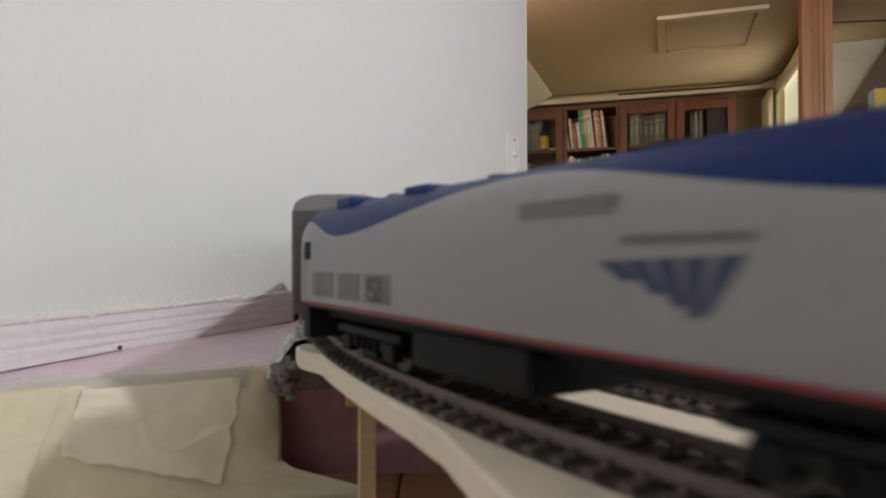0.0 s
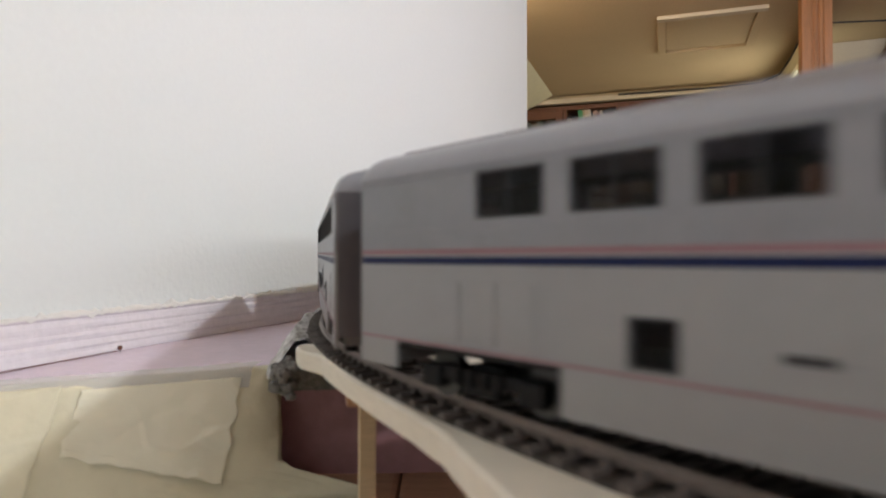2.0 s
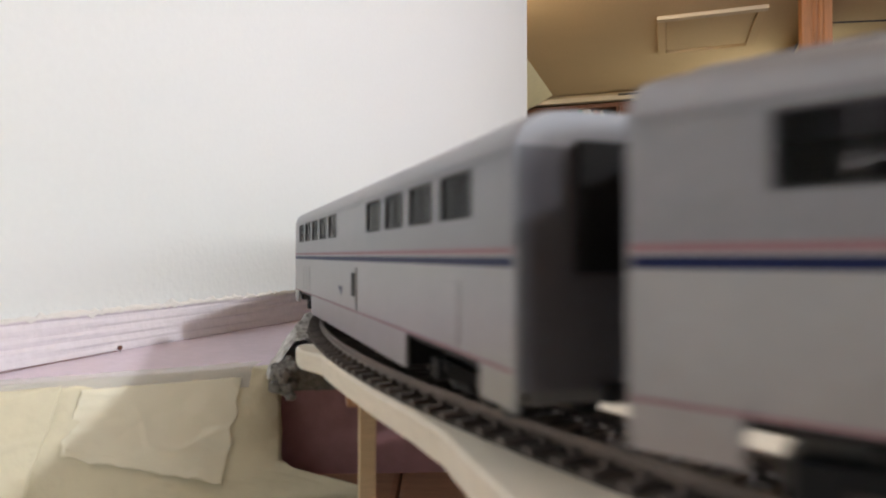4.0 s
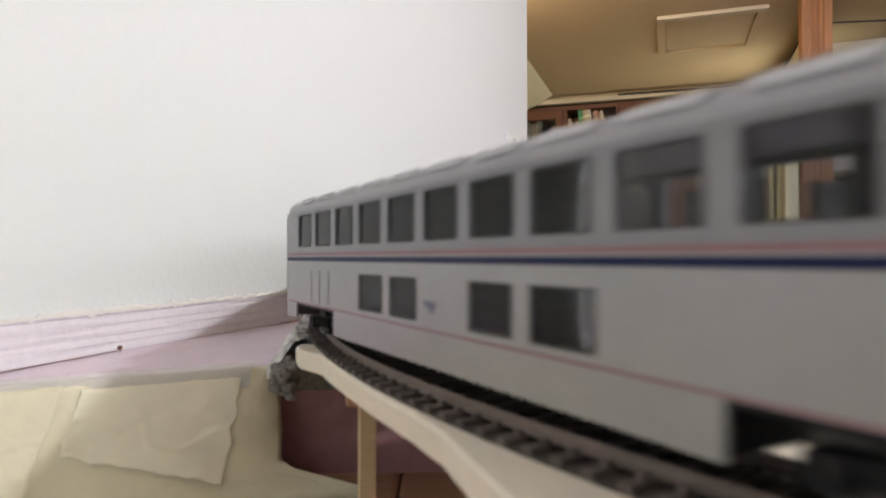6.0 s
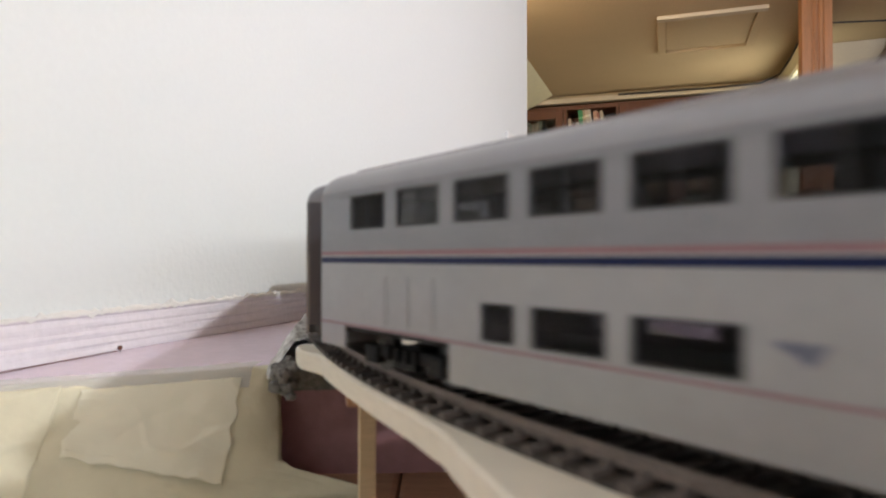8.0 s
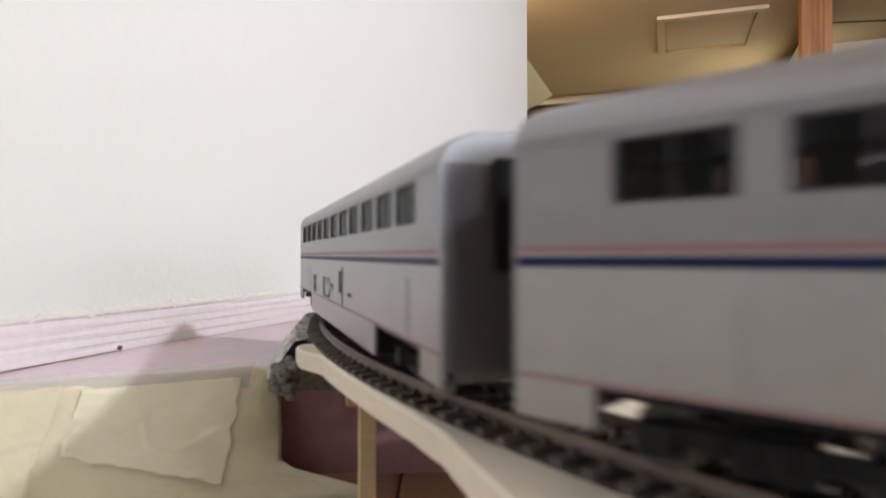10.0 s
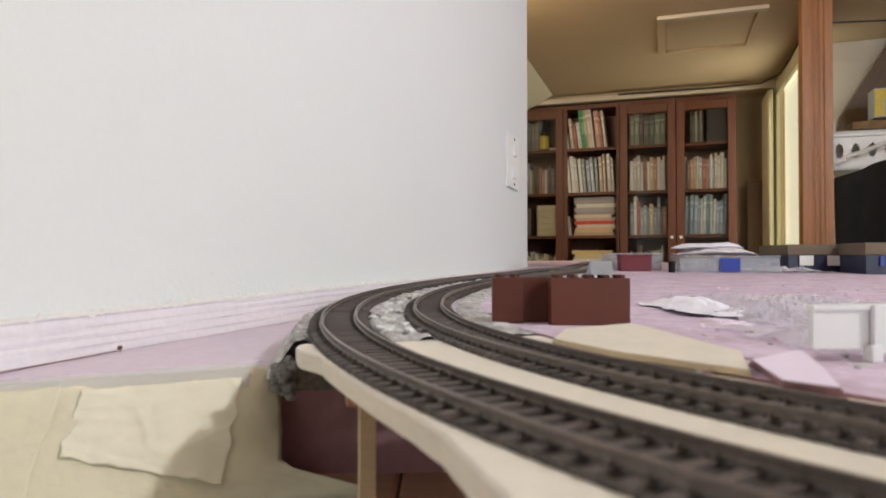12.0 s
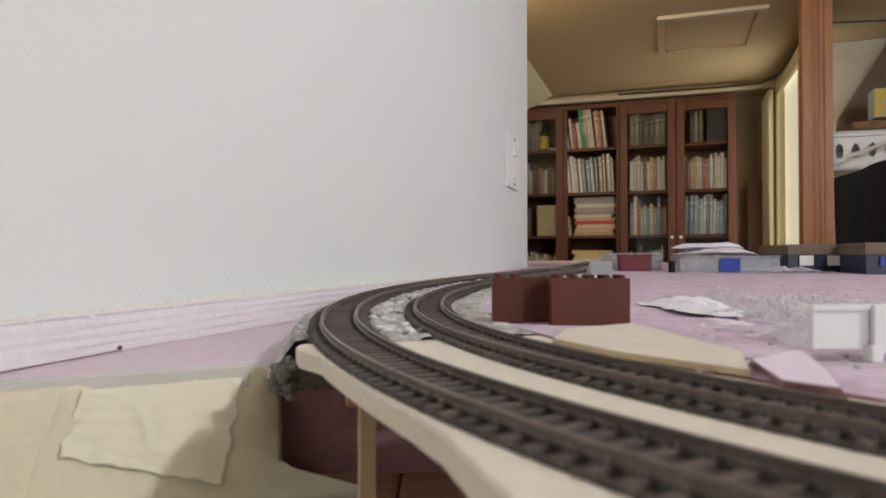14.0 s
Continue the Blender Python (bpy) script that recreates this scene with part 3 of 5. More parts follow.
part("cloth", sheet(40, 14, coat_point, 0.02), M["cloth"], ct, smooth=True)
hg = bmesh.new()
rod(hg, (-0.17, -0.045, 0.97), (0.02, -0.05, 1.04), 0.009, 8)
rod(hg, (0.02, -0.05, 1.04), (0.24, -0.045, 0.96), 0.006, 8)
# white colour stands in for the highlight on a chrome hanger
part("hanger", hg, M["whiteplastic"], ct, "hanger coloured white for its highlight")
gb = root("game_box", ROOM @ pose(0.925, 3.46, ZC + 0.615, 0, 0, 0), "yellow and grey printed box on a wicker tray", "box")
part("carton", boxed(-0.02, 0.24, 0, 0.1, 0.03, 0.165, 0.002), cover((0.40, 0.44, 0.46)), gb)
part("print", boxed(-0.019, 0.239, -0.0015, 0.0, 0.112, 0.160), M["yellow"], gb, "yellow printed band")
part("print", boxed(-0.019, 0.02, -0.0015, 0.0, 0.035, 0.110), M["yellow"], gb, "yellow printed edge")
tr = bmesh.new()
for i in range(6):
    box(tr, -0.1 + 0.003 * (i % 2), 0.4 - 0.003 * (i % 2), -0.06, 0.14, 0.006 * i, 0.006 * i + 0.005, 0.002)
tagged(link("wicker_tray", tr, M["wicker"], m=ROOM @ pose(0.90, 3.46, ZC + 0.586)), "flat woven wicker tray on the shelf", "tray")
tagged(tube("wall_cable", [ROOM @ Vector(p) for p in ((0.64, 3.30, ZC + 1.058), (0.74, 3.30, ZC + 1.05), (0.95, 3.3, ZC + 1.035), (1.25, 3.3, ZC + 1.01), (1.6, 3.3, ZC + 1.0))], 0.004, M["cable"]), "black cable strung across the alcove", "cable")
room_box("alcove_slope", 0.76, 2.4, 3.85, 3.88, ZC + 0.2, CEIL, M["cream"], label="cream panel at the alcove's back", category="wall")

# wall plate with switch and socket
pl = root("wall_plate", ROOM @ pose(WALL_U, 1.36, ZC + 0.205), "white switch plate with two rockers on the wall", "switch plate")
part("plate", boxed(0.0, 0.006, -0.056, 0.050, -0.057, 0.057, 0.002), M["whiteplastic"], pl)
part("rocker", boxed(0.005, 0.011, -0.011, 0.011, 0.012, 0.036, 0.0015), M["whiteplastic"], pl)
part("rocker", boxed(0.005, 0.011, -0.011, 0.011, -0.036, -0.012, 0.0015), M["whiteplastic"], pl)
for zz in (-0.048, 0.048):
    sc = bmesh.new()
    rod(sc, (0.005, 0, zz), (0.0072, 0, zz), 0.003, 10)
    part("screw", sc, M["steel"], pl)

# bulb holder over the table
bh = root("ceiling_lamp", pose(LAMP.x, LAMP.y, CEIL), "white bulb holder on the ceiling", "lamp")
bm = bmesh.new()
rod(bm, (0, 0, -0.028), (0, 0, 0.0), 0.045, 20, 0.055)
part("holder", bm, M["whiteplastic"], bh)
M["underlay"] = material("dark_underlay", (0.08, 0.066, 0.058), 0.85, vary=0.2, grain=900, stain=80)
# ---- the table: boards, foam, plaster, paper ----
T_TOP = ZC - 0.1048
KINK = 0.38


def prism(name, pts, top, bottom, mats, label, category, kind="", bevel=0.0):
    """Upright prism over a plan outline; top is a function of (x, y)."""
    bm = bmesh.new()
    up = [bm.verts.new((x, y, top(x, y))) for x, y in pts]
    dn = [bm.verts.new((x, y, bottom)) for x, y in pts]
    f = bm.faces.new(up)
    bm.faces.new(dn[::-1])
    n = len(pts)
    for i in range(n):
        s = bm.faces.new((up[i], dn[i], dn[(i + 1) % n], up[(i + 1) % n]))
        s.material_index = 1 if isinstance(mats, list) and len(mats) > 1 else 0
    bmesh.ops.recalc_face_normals(bm, faces=bm.faces[:])
    if bevel:
        bmesh.ops.bevel(bm, geom=[e for e in f.edges], offset=bevel, segments=2, affect="EDGES")
    return tagged(link(name, bm, mats), label, category, kind=kind)


def wall_x(y, off=0.0):
    """Plan x of the wall's face, moved off metres into the room, at y."""
    u = WALL_U + off
    v = (y + math.sin(radians(19)) * u) / math.cos(radians(19))
    return math.cos(radians(19)) * u + math.sin(radians(19)) * v


table = root("table", pose(0, 0, 0), "wooden layout table under stacked pink foam", "table")
part("tabletop", boxed(-0.02, 2.95, -1.45, 2.5, T_TOP - 0.025, T_TOP, 0.003), M["tablewood"], table)
part("tabletop_extension", boxed(-0.30, -0.0205, -1.45, 0.14, T_TOP - 0.025, T_TOP, 0.003), M["tablewood"], table)
part("tabletop_corner", boxed(-0.168, -0.0205, 0.1405, 0.44, T_TOP - 0.025, T_TOP, 0.003), M["tablewood"], table)
for x, y in ((0.1, -1.3), (2.8, -1.3), (2.8, 1.5), (0.75, 2.35)):
    part("leg", boxed(x, x + 0.07, y, y + 0.07, 0, T_TOP - 0.025, 0.004), M["tablewood"], table)

flat = lambda x, y: ZC - 0.0345
rise = lambda x, y: ground_z(y)
s_in = next(s / 1000 for s in range(-200, 400) if line_at(s / 1000, 0.087)[1] < KINK)
inner = [line_at(s_in + i * 0.02, 0.087)[:2] for i in range(int((3.25 - s_in) / 0.02))]
SIDE = [line_at(-0.55 + 0.02 * i, -0.026)[:2] for i in range(27)]  # outer foot of the track's bank
UNDER = [line_at(-0.55 + 0.02 * i, -0.019)[:2] for i in range(27)]
EDGE = lambda x: 0.3136 + 0.547 * (x + 0.080)
prism("foam_block", [(wall_x(0.20, 0.011), EDGE(wall_x(0.20, 0.011))), (-0.156, EDGE(-0.156)), (-0.080, 0.3136), (-0.060, 0.317), (-0.02, 0.3185), (0.030, 0.322), (0.030, 0.409), (-0.03, 0.411), (-0.064, 0.414), *[p for p in reversed(SIDE) if p[1] > 0.425], (wall_x(0.93, 0.011), 0.93)], lambda x, y: LOW, T_TOP, [M["foam"], M["foamcut_shade"]], "pink foam board against the wall, dusty on top", "foam board")
prism("foam_block", [(inner[0][0], KINK), *inner[1:], (2.9, 0.0), (2.9, KINK)], flat, T_TOP, [M["foamdirty"], M["foamcut_shade"]], "broad pink foam board inside the curve", "foam board")
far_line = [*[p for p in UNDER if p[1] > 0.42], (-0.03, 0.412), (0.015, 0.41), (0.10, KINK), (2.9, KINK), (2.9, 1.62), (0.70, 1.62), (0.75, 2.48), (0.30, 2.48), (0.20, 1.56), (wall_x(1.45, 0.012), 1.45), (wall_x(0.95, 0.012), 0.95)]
prism("foam_block", far_line, rise, T_TOP, [M["foamdirty"], M["foamcut_shade"]], "long pink foam board rising along the wall", "foam board")

# a strip of foam on edge along the wall, its cut face scored in layers
SU = WALL_U + 0.0125


def strip_top(v):
    return ZC - 0.0312 + 0.0072 * clamp((v - 0.1) / 1.1, 0, 1)


bm = bmesh.new()
rings = []
for k in range(260):
    v = -0.10 + 1.45 * k / 259
    ring, top = [], strip_top(v)
    for q in range(17):
        z = LOW + 0.0002 + (top - LOW) * q / 16
        w = 0.00036 * math.sin(q * 1.75 + 0.6 * math.sin(v * 9)) + 0.0008 * fuzz(v * 14, q * 1.1) - 0.0016 * q / 16
        if q == 16:
            z += 0.0008 * fuzz(v * 120, 2.0) + 0.0006 * fuzz(v * 300, 5.0)
        ring.append((SU + w - 0.0006 * (q == 16), v, z))
    ring += [(SU - 0.012, v, top - 0.0004), (SU - 0.012, v, LOW + 0.0002)]
    rings.append(ring)
loft(bm, rings)
strip = root("foam_strip", ROOM, "pale pink foam strip on edge with a scored face", "foam strip")
part("strip_body", bm, M["palefoam"], strip)
# torn crumbs along its top edge
bm = bmesh.new()
rings = []
for k in range(420):
    v = -0.10 + 1.40 * k / 419
    h = 0.0024 + 0.0028 * fuzz(v * 110, 3.0) + 0.0022 * fuzz(v * 300, 5.0)
    w = 0.0035 + 0.0015 * fuzz(v * 120, 8.0)
    z0 = strip_top(v) - 0.0010
    rings.append([(SU - 0.0004, v, z0 - 0.0034 * abs(fuzz(v * 160, 1.0))), (SU - 0.0006, v, z0 + 0.5 * h), (SU - 0.0006 - w * 0.5, v, z0 + max(h, 0.0003)), (SU - w - 0.0006, v, z0)])
loft(bm, rings)
part("torn_skin", bm, M["paperwhite"], strip, "crumbly white torn skin")
# pin in the foam
pn = root("map_pin", pose(-0.1865, 0.376, LOW), "small brown pin stuck in the foam", "pin")
bm = bmesh.new()
bmesh.ops.create_icosphere(bm, subdivisions=2, radius=0.0014, matrix=pose(0, 0, 0.0022))
part("pin_head", bm, M["bookcase"], pn)
bm = bmesh.new()
rod(bm, (0, 0, -0.004), (0, 0, 0.002), 0.0003, 6)
part("needle", bm, M["steel"], pn)

tagged(tube("wire_end", [(-0.2062, 0.3005, LOW + 0.0006), (-0.198, 0.333, LOW + 0.0007), (-0.1872, 0.3735, LOW + 0.0007)], 0.00028, M["bookcase"]), "thin dark wire end lying by the foam strip", "wire")
# plywood roadbed under both tracks
S0 = 0.103
rings = []
steps = [S0 + 0.001, S0 + 0.0025, S0 + 0.006] + [S0 + 0.010 + i * 0.004 for i in range(60)] + [S0 + 0.250 + i * 0.012 for i in range(240)]
PLY_EDGE = ((0.0, 22.3), (0.120, 22.3), (0.136, 16.2), (0.185, 16.0), (0.225, 17.2), (0.245, 19.5), (0.263, 25.0), (0.300, 36.0), (0.350, 85.0), (0.550, 85.0), (0.600, 25.0), (9.0, 25.0))


def ply_edge(s):
    """How far the plywood reaches outside the outer track's middle: a blunt end, a waist, then a flare."""
    for (a, wa), (b, wb) in zip(PLY_EDGE, PLY_EDGE[1:]):
        if a <= s <= b:
            return 0.001 * (wa + (wb - wa) * (s - a) / (b - a))
    return 0.025


for i, s in enumerate(steps):
    z = rail_z(s) - 0.0045
    o, q = -ply_edge(s) + (0.0035, 0.0010, 0.0)[min(i, 2)], 0.0865
    a, b = line_at(s, o), line_at(s, q)
    a1, b1 = line_at(s, o + 0.0008), line_at(s, q - 0.0008)
    rings.append([(a[0], a[1], z - 0.0065), (a1[0], a1[1], z - 0.0072), (b1[0], b1[1], z - 0.0072), (b[0], b[1], z - 0.0065), (b[0], b[1], z - 0.0008), (b1[0], b1[1], z), (a1[0], a1[1], z), (a[0], a[1], z - 0.0008)])
rb = root("plywood_roadbed", pose(0, 0, 0), "pale curved plywood roadbed under the tracks", "roadbed")
cut = next(i for i, s in enumerate(steps) if s > 0.285)
for rr in (rings[:cut + 1], rings[cut:]):
    bm = bmesh.new()
    loft(bm, rr)
    part("deck_section", bm, M["ply"], rb)
# sticks that carry it
for k, (x, y) in enumerate(((-0.0256, 0.220), (0.10, 0.06), (0.42, -0.11), (1.1, -0.36), (1.9, -0.65))):
    st = root("riser_stick", pose(x, y, T_TOP, 0, 0, 12), "pale pine stick holding up the roadbed", "riser", group="roadbed risers")
    top = rail_z(0.1) - 0.0117 - T_TOP
    part("stick", boxed(-0.0028, 0.0028, -0.0028, 0.0028, 0.0, top, 0.0004), M["plyedge"], st)
    part("cleat", boxed(-0.0070, -0.0029, -0.004, 0.004, top - 0.007, top, 0.0005), M["tablewood"], st, "orange pine cleat")

# grey plaster round the tracks past the plywood
def plaster_bed(name, o0, o1, s0, s1, lift, amp, label, mat="plaster"):
    ns, no = int((s1 - s0) / 0.004), max(6, int((o1 - o0) / 0.003))

    def f(a, b):
        s, o = s0 + (s1 - s0) * a, o0 + (o1 - o0) * b
        x, y, _ = line_at(s, o)
        edge = min(b, 1 - b) * 2
        n = fuzz(x * 90, y * 90, 2.0) + 0.6 * fuzz(x * 220, y * 220, 4.0)
        z = rail_z(s) - 0.0046 + lift * min(1, edge * 3) + amp * n
        return (x + 0.002 * fuzz(y * 80, x * 80), y, z if edge > 0 else min(z, ground_z(y) - 0.001))

    return tagged(link(name, sheet(ns, no, f), M[mat], smooth=True), label, "plaster")


def bank(a, b):
    s, o = -0.60 + 0.684 * a, -0.0325 + 0.0170 * b
    x, y, _ = line_at(s, o)
    n = fuzz(x * 80, y * 80, 2.0) + 0.7 * fuzz(x * 190, y * 190, 4.0)
    z = LOW - 0.001 + (rail_z(s) - 0.0052 - LOW + 0.001) * clamp(b * 1.5, 0, 1) ** 0.6 + 0.0050 * n * min(1, 4 * b) * (1 - 0.75 * b) + 0.0030 * fuzz(x * 330, y * 330, 7.0) * min(1, 5 * b) * (1 - 0.6 * b)
    return (x + 0.003 * n * (1 - b), y, z)


tagged(link("plaster_bank", sheet(300, 18, bank), M["paleplaster"], smooth=True), "rough grey plaster bank outside the outer track", "plaster")
plaster_bed("plaster_bed", -0.0165, 0.0160, -0.62, 0.102, -0.0006, 0.0002, "dark plaster bed under the outer track", "underlay")
plaster_bed("plaster_fill", 0.0155, 0.0370, -0.62, 0.108, 0.0012, 0.0024, "pale lumpy plaster between the two tracks", "paleplaster")
plaster_bed("plaster_bed", 0.0362, 0.0690, -0.62, 0.102, -0.0006, 0.0002, "dark plaster bed under the inner track", "underlay")
plaster_bed("plaster_bank", 0.0685, 0.0900, -0.62, 0.10, 0.0006, 0.0012, "rough grey plaster inside the inner track", "paleplaster")


def lump(x, y, z, r, flatten, seed, mat="roughplaster", label="broken grey plaster lump at the roadbed's end"):
    bm = bmesh.new()
    bmesh.ops.create_icosphere(bm, subdivisions=3, radius=r)
    for v in bm.verts:
        c = v.co
        c *= 1 + 0.45 * fuzz(c.x * 0.9 / r + seed, c.y * 0.9 / r, c.z * 0.9 / r) + 0.30 * fuzz(c.x * 2.8 / r, c.y * 2.8 / r + seed, c.z * 2.8 / r)
        c.z *= flatten
    return tagged(link("plaster_lump", bm, M[mat], m=pose(x, y, z), smooth=True), label, "plaster", group="plaster lumps")


# broken end of the plaster where the plywood begins
def broken(a, b):
    o = -0.029 + 0.117 * a
    s = 0.104 + 0.004 * fuzz(a * 14, b * 3, 2.0) + 0.002 * fuzz(a * 50, b * 9, 4.0) - 0.018 * b * (1 - 0.5 * a)
    x, y, _ = line_at(s, o)
    top = rail_z(s) - 0.0078
    if a < 0.17:
        top = LOW + (top - LOW) * clamp(a / 0.17, 0.1, 1) ** 0.6
    return (x, y, top + (LOW - 0.0035 - top) * b)


tagged(link("plaster_end", sheet(90, 14, broken), M["roughplaster"], smooth=True), "broken grey plaster edge under the tracks", "plaster")
rock = random.Random(3)
for i in range(16):
    s, o = rock.uniform(0.088, 0.106), rock.uniform(-0.0295, -0.0235)
    x, y, _ = line_at(s, o)
    lump(x, y, LOW - 0.003 + rock.uniform(0, 0.013), rock.uniform(0.0020, 0.0036), rock.uniform(0.6, 1.0), i * 3.7)

# crumbs of plaster between the tracks
for i in range(46):
    s, o = -0.16 + 0.262 * rock.random() ** 0.7, rock.uniform(0.0180, 0.0345)
    x, y, _ = line_at(s, o)
    dark = i % 3 == 0
    lump(x, y, rail_z(s) - 0.0036 + rock.uniform(0, 0.0008), rock.uniform(0.0010, 0.0019) if dark else rock.uniform(0.0016, 0.0032), 0.6, 90 + i * 1.7, "roughplaster" if dark else "chalk", "dark plaster crumb between the tracks" if dark else "white plaster crumb between the tracks")

# masking paper hung down the steep bank in front of the foam
def bank_point(x0, a, h, x1=None, dx=0.0):
    """A point of the bank, a from x0 to its end towards the tracks, h below the foam's edge."""
    k = clamp((h - 0.0372) / 0.0120, 0, 1)
    k = k * k * (3 - 2 * k)
    y = 0.30 - max(h, 0) / 1.4
    for _ in range(12):
        xe = (-0.2496 * (1 - k) - 0.105 * k) * y - dx
        x = x0 + ((xe if x1 is None else x1) - x0) * a
        y = EDGE(min(x, -0.07)) - min(h, 0.0495) / 1.4 if h > 0 else EDGE(min(x, -0.07)) - h
    return x, y - 1.5 * max(0.0, h - 0.0495), LOW - clamp(h, 0.0, 0.0495)


def paper(name, x0, x1, h0, h1, label, seed, ofs=0.0, torn=0.0, mat="paper"):
    def f(a, b):
        h = h0 + (h1 * (1 if x1 is None else 0.74 + 0.50 * a) - h0) * b
        x, y, z = bank_point(x0, a, h, x1)
        x += torn * fuzz(b * 7, a * 2, seed)
        z += torn * fuzz(a * 9, b * 3 + 5, seed) * (b > 0.9)
        fold = 0.0030 * abs(fuzz(x * 30 + seed, z * 40, seed)) + 0.0008 * fuzz(x * 120, z * 110 + seed) + 0.0007 * max(0.0, 1 - abs(fuzz(x * 38 + 1.7 * seed, z * 52, 8.0)) * 7)
        turn = 0.003 * max(0.0, (a - 0.93) / 0.07) ** 2 * (h < 0.040) if x1 is None else 0.0
        return (x, y - (fold + ofs) * (1 if h > 0 else 0) + turn, z + 0.0008 + (0.3 * fold + ofs * 0.5))
    return tagged(link(name, sheet(110, 60, f, 0.0003), M[mat], smooth=True), label, "paper")


def hill(a, b):
    x, y, z = bank_point(-0.30, a, 0.0005 + 0.048 * b, None, 0.004)
    return (x, y + 0.0015, z)


bm = sheet(24, 24, hill)
ext = bmesh.ops.extrude_face_region(bm, geom=bm.faces[:])
for g_ in ext["geom"]:
    if isinstance(g_, bmesh.types.BMVert):
        g_.co.z = T_TOP + 0.0002
bmesh.ops.recalc_face_normals(bm, faces=bm.faces[:])
tagged(link("foam_slope", bm, [M["foamcut_shade"]]), "pink foam bank cut steep under the paper", "foam board")
paper("masking_paper", -0.30, None, -0.012, 0.1300, "creased yellowish masking paper hung over the foam bank", 1.3)
paper("masking_paper", -0.1500, -0.0930, 0.0030, 0.0345, "torn sheet of clean cream masking paper lying over another", 5.1, ofs=0.0017, torn=0.0016, mat="brightpaper")
def film_point(a, b):
    x = -0.222 + 0.132 * a
    edge = EDGE(min(x, -0.07))
    y = edge - 0.0060 + (0.0225 + 0.006 * fuzz(a * 9, 1.0) + 0.002 * fuzz(a * 40, 2.0)) * b
    return (x, y, LOW + 0.0026 + 0.0006 * abs(fuzz(x * 90, y * 90, 3.0)) - 1.4 * max(0.0, edge - y))


tagged(link("dust_film", sheet(90, 12, film_point), M["dustfilm"], smooth=True), "thin dusty translucent film along the foam's edge", "plastic film")
paper("masking_paper", -0.29, -0.1560, 0.0010, 0.0400, "pale loose sheet of masking paper on the bank", 12.7, ofs=0.0016, torn=0.0012)

# ---- track ----


def rail_mesh(off, s0, s1, step):
    bm = bmesh.new()
    rings = []
    prof = [(-0.00115, -0.00254), (0.00115, -0.00254), (0.00115, -0.0022), (0.00032, -0.0019), (0.00032, -0.0008), (0.00058, -0.0006), (0.00058, -0.00008), (0.0004, 0.0), (-0.0004, 0.0), (-0.00058, -0.00008), (-0.00058, -0.0006), (-0.00032, -0.0008), (-0.00032, -0.0019), (-0.00115, -0.0022)]
    n = int((s1 - s0) / step)
    for i in range(n + 1):
        s = s0 + (s1 - s0) * i / n
        rings.append([(*line_at(s, off + w)[:2], rail_z(s) + h) for w, h in prof])
    loft(bm, rings)
    return bm


def tie_mesh():
    bm = bmesh.new()
    box(bm, -0.00132, 0.00132, -0.0151, 0.0151, -0.00445, -0.00262, 0.00018)
    for y in (-GAUGE / 2 - 0.0005, GAUGE / 2 + 0.0005):
        for sgn in (-1, 1):
            box(bm, -0.0008, 0.0008, y + sgn * 0.0019 - 0.0007, y + sgn * 0.0019 + 0.0007, -0.00262, -0.0018)
    me = bpy.data.meshes.new("tie")
    bm.to_mesh(me)
    bm.free()
    me.materials.append(M["tie"])
    return me


TIE = tie_mesh()


def tie_pose(s, off):
    x, y, a = line_at(s, off)
    return pose(x, y, rail_z(s), 0, 0, math.degrees(a) + 0.8 * fuzz(s * 400, off))


def track(off, label, s0, s1):
    t = root("railway_track", pose(0, 0, 0), label, "track", group="tracks on the roadbed")
    for o in (-GAUGE / 2 - 0.0005, GAUGE / 2 + 0.0005):
        part("rail", rail_mesh(off + o, s0, s1, 0.01), M["rail"], t)
    pitch = 0.0072
    verts, faces = [], []
    base = [v.co.copy() for v in TIE.vertices]
    polys = [tuple(p.vertices) for p in TIE.polygons]
    n = int((s1 - s0) / pitch)
    for i in range(n):
        s = s0 + (i + 0.5) * pitch
        if -0.33 < s < 0.46:
            same("tie", TIE, t, tie_pose(s, off))
        else:
            m, k = tie_pose(s, off), len(verts)
            verts += [tuple(m @ c) for c in base]
            faces += [tuple(k + j for j in p) for p in polys]
    me = bpy.data.meshes.new("ties_beyond")
    me.from_pydata(verts, [], faces)
    me.materials.append(M["tie"])
    rest = new("ties_beyond", me)
    rest.parent = t
    tagged(rest, kind="stuff")
    return t


track(0.0, "outer curved model track with brown ties and weathered rails", -2.15, 3.22)
track(SPACING, "inner curved model track with brown ties and weathered rails", -0.62, 3.22)
# dark underlay strips beneath the ties on the plywood
for off in (0.0, SPACING):
    bm = bmesh.new()
    rings = []
    for i in range(325):
        s = 0.102 + i * 0.0096
        z = rail_z(s) - 0.0045
        a, b = line_at(s, off - 0.0150), line_at(s, off + 0.0150)
        rings.append([(a[0], a[1], z), (b[0], b[1], z), (b[0], b[1], z + 0.0007), (a[0], a[1], z + 0.0007)])
    loft(bm, rings)
    tagged(link("track_underlay", bm, M["underlay"]), "dark underlay strip beneath the track ties", "underlay")
# low roadbed under the lead along the wall
bm = bmesh.new()
rings = []
for i in range(80):
    s = -0.60 - i * 0.0197
    a, b = line_at(s, -0.02), line_at(s, 0.02)
    z = rail_z(s) - 0.0045
    rings.append([(a[0], a[1], ground_z(a[1]) - 0.001), (b[0], b[1], ground_z(b[1]) - 0.001), (b[0], b[1], max(z, ground_z(b[1]))), (a[0], a[1], max(z, ground_z(a[1])))])
loft(bm, rings)
tagged(link("cork_roadbed", bm, M["plaster"]), "grey strip of roadbed along the wall", "roadbed")

